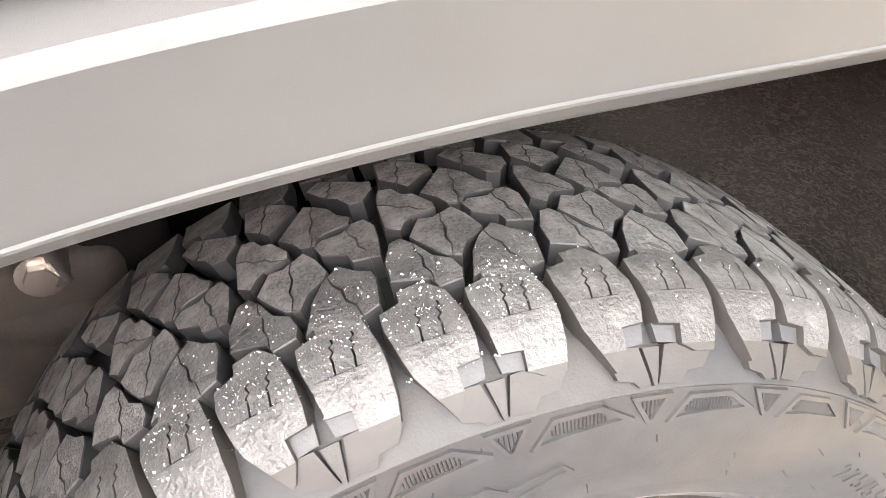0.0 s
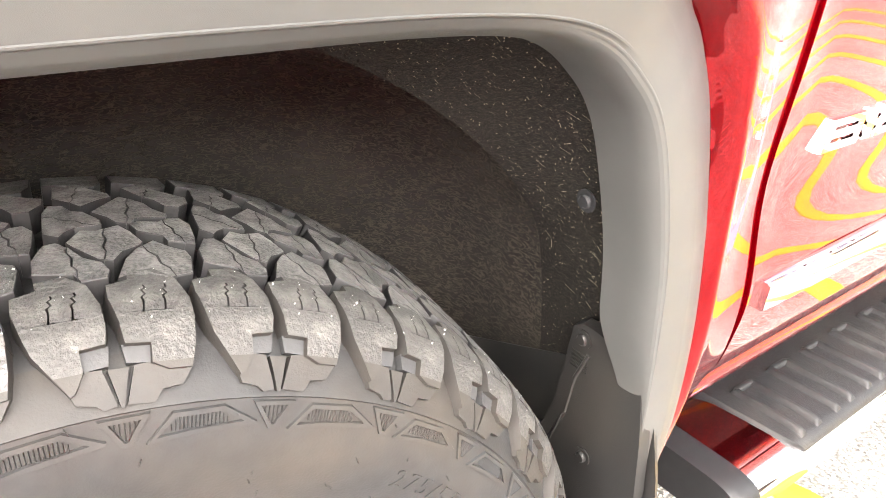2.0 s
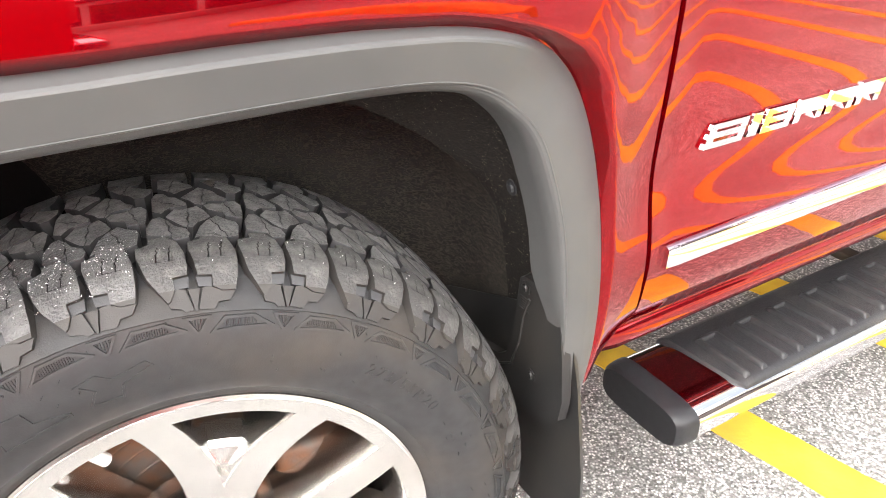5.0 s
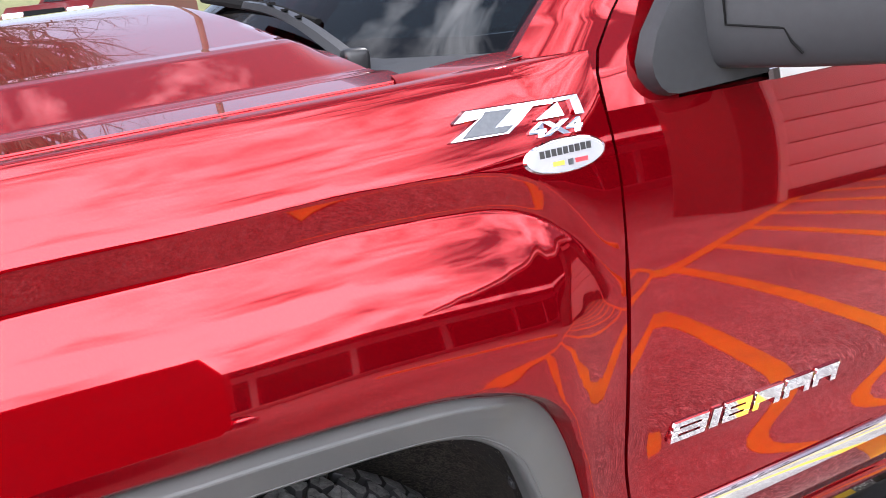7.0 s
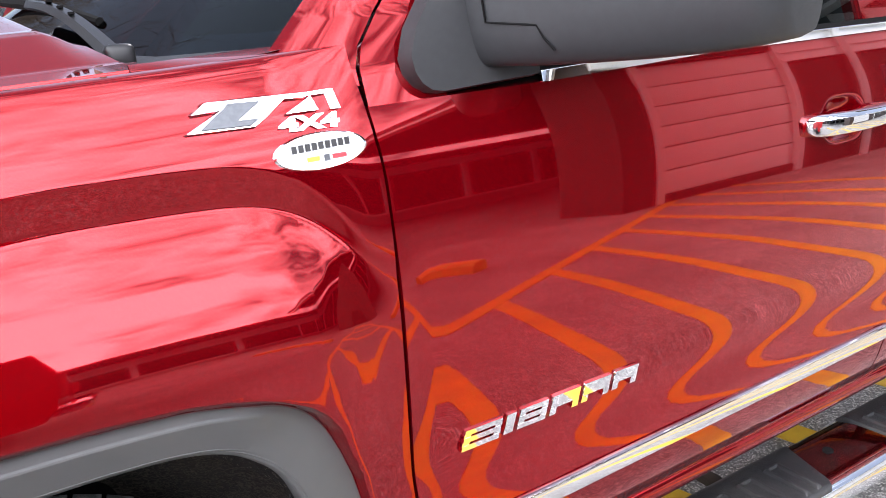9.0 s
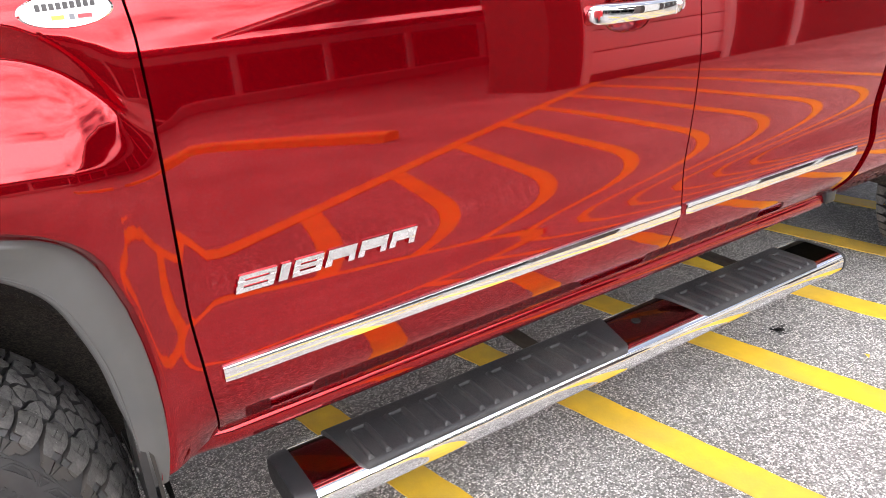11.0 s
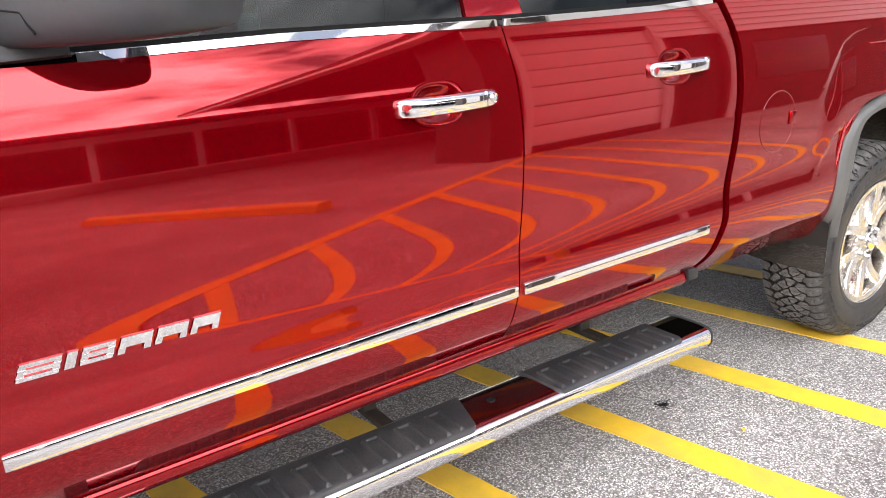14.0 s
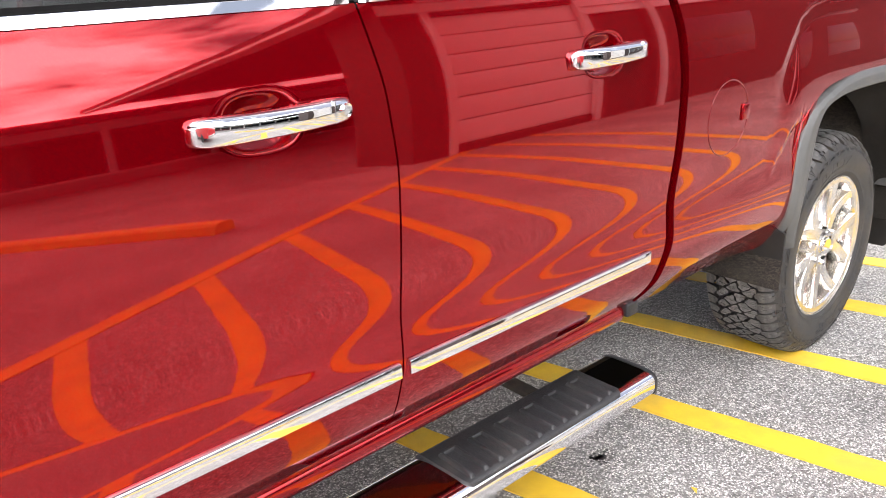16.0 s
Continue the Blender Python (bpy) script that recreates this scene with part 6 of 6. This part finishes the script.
shop = thing("showroom_building", "low white showroom with dark shop windows behind white mullions", "building", pose(0, -13.5, 0))
part("wall", Geo().box(-26, 13.0, -6, -0.4, 0, 0.5).box(-26, 13.0, -6, -0.4, 2.3, 2.7), WHITE, shop)
part("eave", Geo().box(-26.4, 13.4, -6.4, 0.2, 2.7, 3.0, 0.02), ROOFING, shop)
for k in range(19):
    x0 = -26 + k * 2.06
    part("window", Geo().box(x0 + 0.07, x0 + 1.99, -0.60, -0.46, 0.5, 2.3), SHOP_GLASS, shop)
    part("mullion", Geo().box(x0 - 0.07, x0 + 0.07, -0.6, -0.36, 0.5, 2.3, 0.01), WHITE, shop)
part("plinth", Geo().box(-26, 13.0, -0.4, -0.2, 0, 0.42, 0.02), KERB, shop)

wing = thing("service_building", "dark masonry service building with white siding and overhead door", "building", pose(0, -4.45, 0))
part("wall", Geo().box(5.10, 5.65, -1.0, 0, 0, 2.5).box(7.80, 24.0, -1.0, 0, 0, 2.5).box(5.10, 24.0, -1.0, 0, 2.9, 3.3).box(5.65, 7.80, -1.0, -0.2, 0, 2.9).box(5.10, 5.65, -1.0, -0.02, 2.5, 2.9).box(7.80, 24.0, -1.0, -0.02, 2.5, 2.9), BRICK_WALL, wing)
part("door_sill", Geo().box(5.65, 7.80, -0.6, -0.02, 0, 0.16, 0.01), BRICK_WALL, wing)
for k in range(6):
    z = 0.16 + k * 0.455
    part("door_section", Geo().box(5.66, 7.79, -0.12, -0.045, z + 0.010, z + 0.445, 0.010), SIDING, wing)
part("gable", Geo().prism([(5.10, 3.3), (24.0, 3.3), (14.5, 6.0)], lambda a, b, h: (a, -0.004 - h, b), 8.9), BRICK_WALL, wing)
for k in range(15):
    z = 2.55 + k * 0.225
    lo = 7.82 if z < 2.9 else 5.08 + max(0, z + 0.22 - 3.3) * 3.48
    hi = 24.0 - max(0, z + 0.22 - 3.3) * 3.52
    part("lap_board", Geo().prism([(0.002, z), (0.045, z), (0.012, z + 0.222), (0.002, z + 0.222)], lambda a, b, h: (lo + h, a, b), hi - lo), SIDING, wing)
part("door_trim", Geo().box(5.55, 5.66, -0.06, 0.03, 0.0, 2.99, 0.01), SIDING, wing)
part("door_trim", Geo().box(7.79, 7.90, -0.06, 0.03, 0.0, 2.99, 0.01), SIDING, wing)
part("downpipe", Geo().tube([(9.0, 0.10, 0.0), (9.0, 0.10, 4.2)], 0.05, 12), SIDING, wing)
part("window", Geo().box(9.6, 11.4, -0.1, 0.012, 0.9, 2.1, 0.01), SHOP_GLASS, wing)
for x0 in (13.2, 16.4, 19.6):
    part("window", Geo().box(x0, x0 + 1.8, -0.1, 0.012, 0.9, 2.1, 0.01), SHOP_GLASS, wing)
for x0, x1 in ((4.55, 14.5), (24.55, 14.5)):
    z0 = 3.3 - 0.55 * 2.7 / 9.4
    for name, low, tall, mat in (("soffit", 0.0, 0.06, SIDING), ("roof", 0.06, 0.12, ROOFING)):
        part(name, Geo().prism([(x0, z0 + low), (x1, 6.0 + low), (x1, 6.0 + low + tall), (x0, z0 + low + tall)], lambda a, b, h: (a, 0.45 - h, b), 9.8), mat, wing)

# ground rising beyond the lot, ahead of the truck and on its far side
def rise(y):
    return 0.13 * max(0, y - 6.0) ** 2 / (max(0, y - 6.0) + 1.5)


g = Geo().grid([[(x, y, rise(y) + 0.004) for x in np.linspace(-60, 30, 40)] for y in (6.0, 7, 8, 9, 10, 12, 14, 16, 18, 20.6)])
tagged(part("upper_lot", g, ASPHALT), "sloping asphalt drive beyond the truck", "drive", kind="structure")
g = Geo().grid([[(x, y, rise(y) + 0.12 + 0.05 * math.sin(x * 1.3 + y)) for x in np.linspace(-60, 30, 60)] for y in np.linspace(20.8, 90, 40)])
tagged(part("grass_verge", g, GRASS), "thin early spring grass bank", "grass", kind="structure")
tagged(part("kerb", Geo().box(-60, 30, 20.58, 20.82, rise(20.7) - 0.1, rise(20.7) + 0.16, 0.02), KERB), "pale concrete kerb", "kerb", kind="structure")


def tree(x, y, height, seed):
    """A bare tree: tapered trunk with limbs, boughs and many thin twigs."""
    rnd = random.Random(seed)
    trunk, crown = Geo(), Geo()

    def limb(g, p, d, length, r, level):
        pts, rad = [p], [r]
        q, dd = Vector(p), Vector(d)
        n = 5 if level < 3 else 3
        for i in range(n):
            dd = (dd + Vector((rnd.uniform(-1, 1), rnd.uniform(-1, 1), rnd.uniform(-0.5, 0.9))) * 0.18).normalized()
            q = q + dd * length / n
            pts.append(q.copy())
            rad.append(r * (1 - 0.62 * (i + 1) / n))
        g.tube(pts, rad, 8 if level < 2 else 4, cap=False)
        if level < 5:
            for i in range(2, n + 1):
                for _ in range(2 if level < 4 else 1):
                    out = Vector((rnd.uniform(-1, 1), rnd.uniform(-1, 1), rnd.uniform(-0.1, 0.8))).normalized()
                    limb(crown if level else crown, pts[i], (dd * 0.7 + out * 0.9).normalized(), length * rnd.uniform(0.55, 0.75), rad[i] * 0.75, level + 1)

    limb(trunk, Vector((0, 0, 0)), Vector((0, 0, 1)), height * 0.42, height * 0.028, 0)
    t = thing("bare_tree", "tall leafless tree with spreading grey-brown branches", "tree", pose(x, y, rise(y)), "bare trees")
    part("trunk", trunk, BARK, t)
    part("crown", crown, BARK, t)
    return t


tree(-6.5, 11.5, 12.0, 4)
tree(-4.6, 22.0, 15.0, 9)


def utility_pole(x, y, height):
    z = rise(y)
    p = thing("utility_pole", "tall weathered wooden utility pole with a crossarm", "utility pole", pose(x, y, z))
    part("pole", Geo().tube([(0, 0, -0.3), (0, 0, height * 0.5), (0, 0, height)], [0.15, 0.13, 0.10], 12), BARK, p)
    part("crossarm", Geo().box(-1.1, 1.1, -0.05, 0.05, height - 0.9, height - 0.78, 0.01), BARK, p)
    for k in (-1.0, -0.5, 0.5, 1.0):
        part("insulator", Geo().tube([(k, 0, height - 0.78), (k, 0, height - 0.70), (k, 0, height - 0.64)], [0.03, 0.045, 0.02], 10), KERB, p)


utility_pole(2.6, 26.0, 15.0)

# other vehicles parked on the far side
def parked_car(x, y, turn, paint, label, tall):
    c = thing("parked_car", label, "car", pose(x, y, rise(y) - 0.02, 0, 0, turn), "parked cars")
    body = [(-2.3, 0.35), (-2.35, 0.75), (-2.1, 0.95), (-1.1, 1.02), (-0.45, 1.02 + tall), (1.3, 1.05 + tall), (2.1, 1.02), (2.3, 0.9), (2.3, 0.35)]
    part("body", Geo().prism(body, lambda a, b, h: (a, -0.9 + h, b), 1.8, 1.0, 1.0), paint, c, smooth=20)
    part("side_window", Geo().prism([(-0.95, 1.03), (-0.42, 0.98 + tall), (1.2, 1.0 + tall), (1.75, 1.03)], lambda a, b, h: (a, -0.905 - h, b), 0.004), SHOP_GLASS, c)
    part("side_window", Geo().prism([(-0.95, 1.03), (-0.42, 0.98 + tall), (1.2, 1.0 + tall), (1.75, 1.03)], lambda a, b, h: (a, 0.905 + h, b), 0.004), SHOP_GLASS, c)
    part("windscreen", Geo().add([(-1.09, -0.8, 1.04), (-1.09, 0.8, 1.04), (-0.46, 0.75, 1.0 + tall), (-0.46, -0.75, 1.0 + tall)], [(0, 1, 2, 3)]), SHOP_GLASS, c)
    for wx in (-1.45, 1.4):
        for wy in (-0.82, 0.82):
            part("wheel", Geo().tube([(wx, wy - 0.1, 0.34), (wx, wy + 0.1, 0.34)], 0.34, 24), RUBBER, c)
    for wy in (-0.65, 0.65):
        part("headlight", Geo().box(-2.36, -2.25, wy - 0.2, wy + 0.2, 0.68, 0.84, 0.03), SALT, c)
    part("grille", Geo().box(-2.37, -2.3, -0.4, 0.4, 0.5, 0.85, 0.02), BLACK, c)
    return c


def parked_pickup(x, y, paint, label):
    c = thing("parked_pickup", label, "truck", pose(x, y, 0.004))
    body = [(-2.90, 0.45), (-2.95, 0.95), (-2.70, 1.12), (-1.60, 1.20), (-0.90, 1.84), (0.50, 1.87), (0.64, 1.60), (2.80, 1.58), (2.87, 1.38), (2.88, 0.70), (2.84, 0.45)]
    part("body", Geo().prism(body, lambda a, b, h: (a, -0.93 + h, b), 1.86, 1.0, 1.0), paint, c, smooth=20)
    for side in (-1, 1):
        for x0, x1, x2, x3 in ((-1.42, -0.86, -0.25, -0.25), (-0.17, -0.17, 0.36, 0.50)):
            part("side_window", Geo().prism([(x0, 1.25), (x1, 1.76), (x2, 1.78), (x3, 1.27)][::side], lambda a, b, h: (a, side * (0.932 + h), b), 0.004), SHOP_GLASS, c)
        for wx in (-1.90, 1.75):
            part("wheel", Geo().tube([(wx, side * 0.74, 0.385), (wx, side * 0.95, 0.385)], 0.385, 28), RUBBER, c)
    part("rear_bumper", Geo().box(2.86, 2.99, -0.90, 0.90, 0.50, 0.70, 0.03), CHROME, c)
    for side in (-1, 1):
        part("tail_lamp", Geo().box(2.84, 2.90, side * 0.84 - 0.085, side * 0.84 + 0.085, 0.98, 1.36, 0.02), RED_PRINT, c)
    part("front_bumper", Geo().box(-3.05, -2.88, -0.92, 0.92, 0.45, 0.75, 0.04), CHROME, c)
    return c


BRIGHT_RED = material("bright_red_car_paint", (0.62, 0.008, 0.012), 0.35, scale=60, amount=0.3, coat=0.6)
parked_pickup(-2.80, -2.98, BRIGHT_RED, "bright red pickup truck parked across the hatched strip")
parked_car(0.2, 17.0, 60, DARK_RED, "dark red car parked on the sloping drive", 0.5)
parked_car(-4.2, 19.0, 70, BLACK, "black car parked farther off on the drive", 0.6)

rnd = random.Random(5)
# ---- stains on the asphalt ----
OIL = material("dark_oil_stain", (0.03, 0.03, 0.03), 0.6, scale=60, amount=0.6, second=(0.08, 0.078, 0.075))
g = Geo()
for k in range(60):
    a, r = rnd.uniform(0, 6.28), abs(rnd.gauss(0, 0.016))
    x, y, s = 2.481 + r * math.cos(a) * 1.3, 0.174 + r * math.sin(a), rnd.uniform(0.002, 0.006)
    g.add([(x + s * math.cos(i * 1.05), y + s * math.sin(i * 1.05), 0.0015) for i in range(6)], [tuple(range(6))])
tagged(part("oil_spot", g, OIL, smooth=0), "small dark oil spot on asphalt", "stain", kind="structure")
leaf = Geo().add([(2.538, -0.109, 0.004), (2.553, -0.102, 0.010), (2.551, -0.086, 0.007), (2.541, -0.090, 0.012)], [(0, 1, 2), (0, 2, 3)])
tagged(part("leaf_scrap", leaf, YELLOW), "small yellow leaf scrap on asphalt", "leaf")

# ---- tread pieces of the two near wheels ----
def inside(poly, s, w):
    ok = False
    for i, (a, b) in enumerate(poly):
        c, d = poly[i - 1]
        if (b > w) != (d > w) and s < (c - a) * (w - b) / (d - b) + a:
            ok = not ok
    return ok


def speck(g, p):
    """A white speck: a grain of grit, or on wet rubber also a painted glint."""
    r = 0.0004 + 0.0011 * rnd.random() ** 2.5
    tri = [p + Vector((rnd.uniform(-1, 1), rnd.uniform(-1, 1), rnd.uniform(-0.4, 0.4))) * r for _ in range(3)]
    g.add(tri + [p + Vector((p.x, 0, p.z)).normalized() * r], [(0, 1, 2), (0, 1, 3), (1, 2, 3), (2, 0, 3)])


for w in WHEELS:
    grit_glints = Geo()
    front = w is WHEELS[0]
    for k in range(2 * PAIRS):
        a = PHASE + (k // 2 + (0.25 if k % 2 else -0.25)) * 360 / PAIRS
        back = (a + 180) % 360 - 180
        wet = front and -34 < back < 0
        kind = k % 2
        part("tread_lug", (LUG_WET if wet else LUG_MESH)[kind], None, w, at=pose(0, 0, 0, 0, a, 0))
        part("tread_lug", FAR_LUG[kind], None, w, at=pose(0, 0, 0, 0, a + 3.0, 0))
        for c in range(kind, 8, 2):
            mid, dry = DRY_BLOCKS[c]
            place_at = PHASE - 6.1 + mid + (k // 2) * 360 / PAIRS
            damp = front and c < 2 and -30 < (place_at + 180) % 360 - 180 < 3
            part("tread_block", WET_BLOCKS[c][1] if damp else dry, None, w, at=pose(0, 0, 0, 0, mid + PHASE - 6.1 + (k // 2) * 360 / PAIRS, 0))
            if damp:
                flat = [(radians(p[0] - mid) * R_TOP, p[1]) for p in BLOCKS[c][0]]
                for _ in range(90):
                    s0, w0 = rnd.uniform(-0.022, 0.022), rnd.uniform(0.033, 0.085)
                    if inside(flat, s0, w0):
                        speck(grit_glints, Vector(tread_point(s0 + radians(place_at) * R_TOP, w0, 0.0103)))
        if front and -45 < back < 60:
            poly = LUGS[kind][0]
            # many more on wet lugs, where white specks also paint the glints
            for _ in range(190 if wet else 12):
                s0, u0 = rnd.uniform(-0.021, 0.021), rnd.uniform(-0.034, 0.022 if rnd.random() < 0.3 else 0.010)
                if u0 < 0.010 and not inside(poly, s0, 0.016 - u0):
                    continue
                p = Vector(shoulder_point(s0 + radians(a) * R_TOP, u0, 0.0108 - 0.0022 * max(0, (u0 - 0.008) / 0.03)))
                speck(grit_glints, p)
    if front:
        tagged(part("grit_glints", grit_glints, SALT, w, smooth=0), "white specks for grit and painted glints on the wet tread", kind="stuff")

# dry plant flecks caught on the felt of the front wheel well
g = Geo()
line = [p for p in arch(LINER_LINE[1:], 60) if p[0] > 0.10]
for k in range(1500):
    i = min(int(rnd.random() ** 0.8 * (len(line) - 2)), len(line) - 2)
    t = rnd.random()
    x, z = line[i][0] + (line[i + 1][0] - line[i][0]) * t, line[i][1] + (line[i + 1][1] - line[i][1]) * t
    y = rnd.uniform(0.01, 0.148)
    a = math.atan2(x, z - 0.38)
    d = liner_in(y, a, math.hypot(x, z - 0.388)) + 0.0008
    p = Vector((x - d * math.sin(a), y, z - d * math.cos(a)))
    along = Vector((math.cos(a), rnd.uniform(-2, 2), -math.sin(a))).normalized()
    size = rnd.uniform(0.0006, 0.0018) if rnd.random() < 0.95 else rnd.uniform(0.003, 0.007)
    side = along.cross(Vector((math.sin(a), 0, math.cos(a)))) * rnd.uniform(0.00018, 0.0004)
    up = Vector((-math.sin(a), 0, -math.cos(a))) * 0.0004
    g.add([p - along * size - side, p + along * size - side + up, p + along * size + side + up, p - along * size + side], [(0, 1, 2, 3)])
FLECK = material("dry_plant_flecks", (0.42, 0.37, 0.28), 0.8)
tagged(part("plant_litter", g, FLECK, truck, smooth=0), "dry plant flecks on the wheel well felt", kind="stuff")
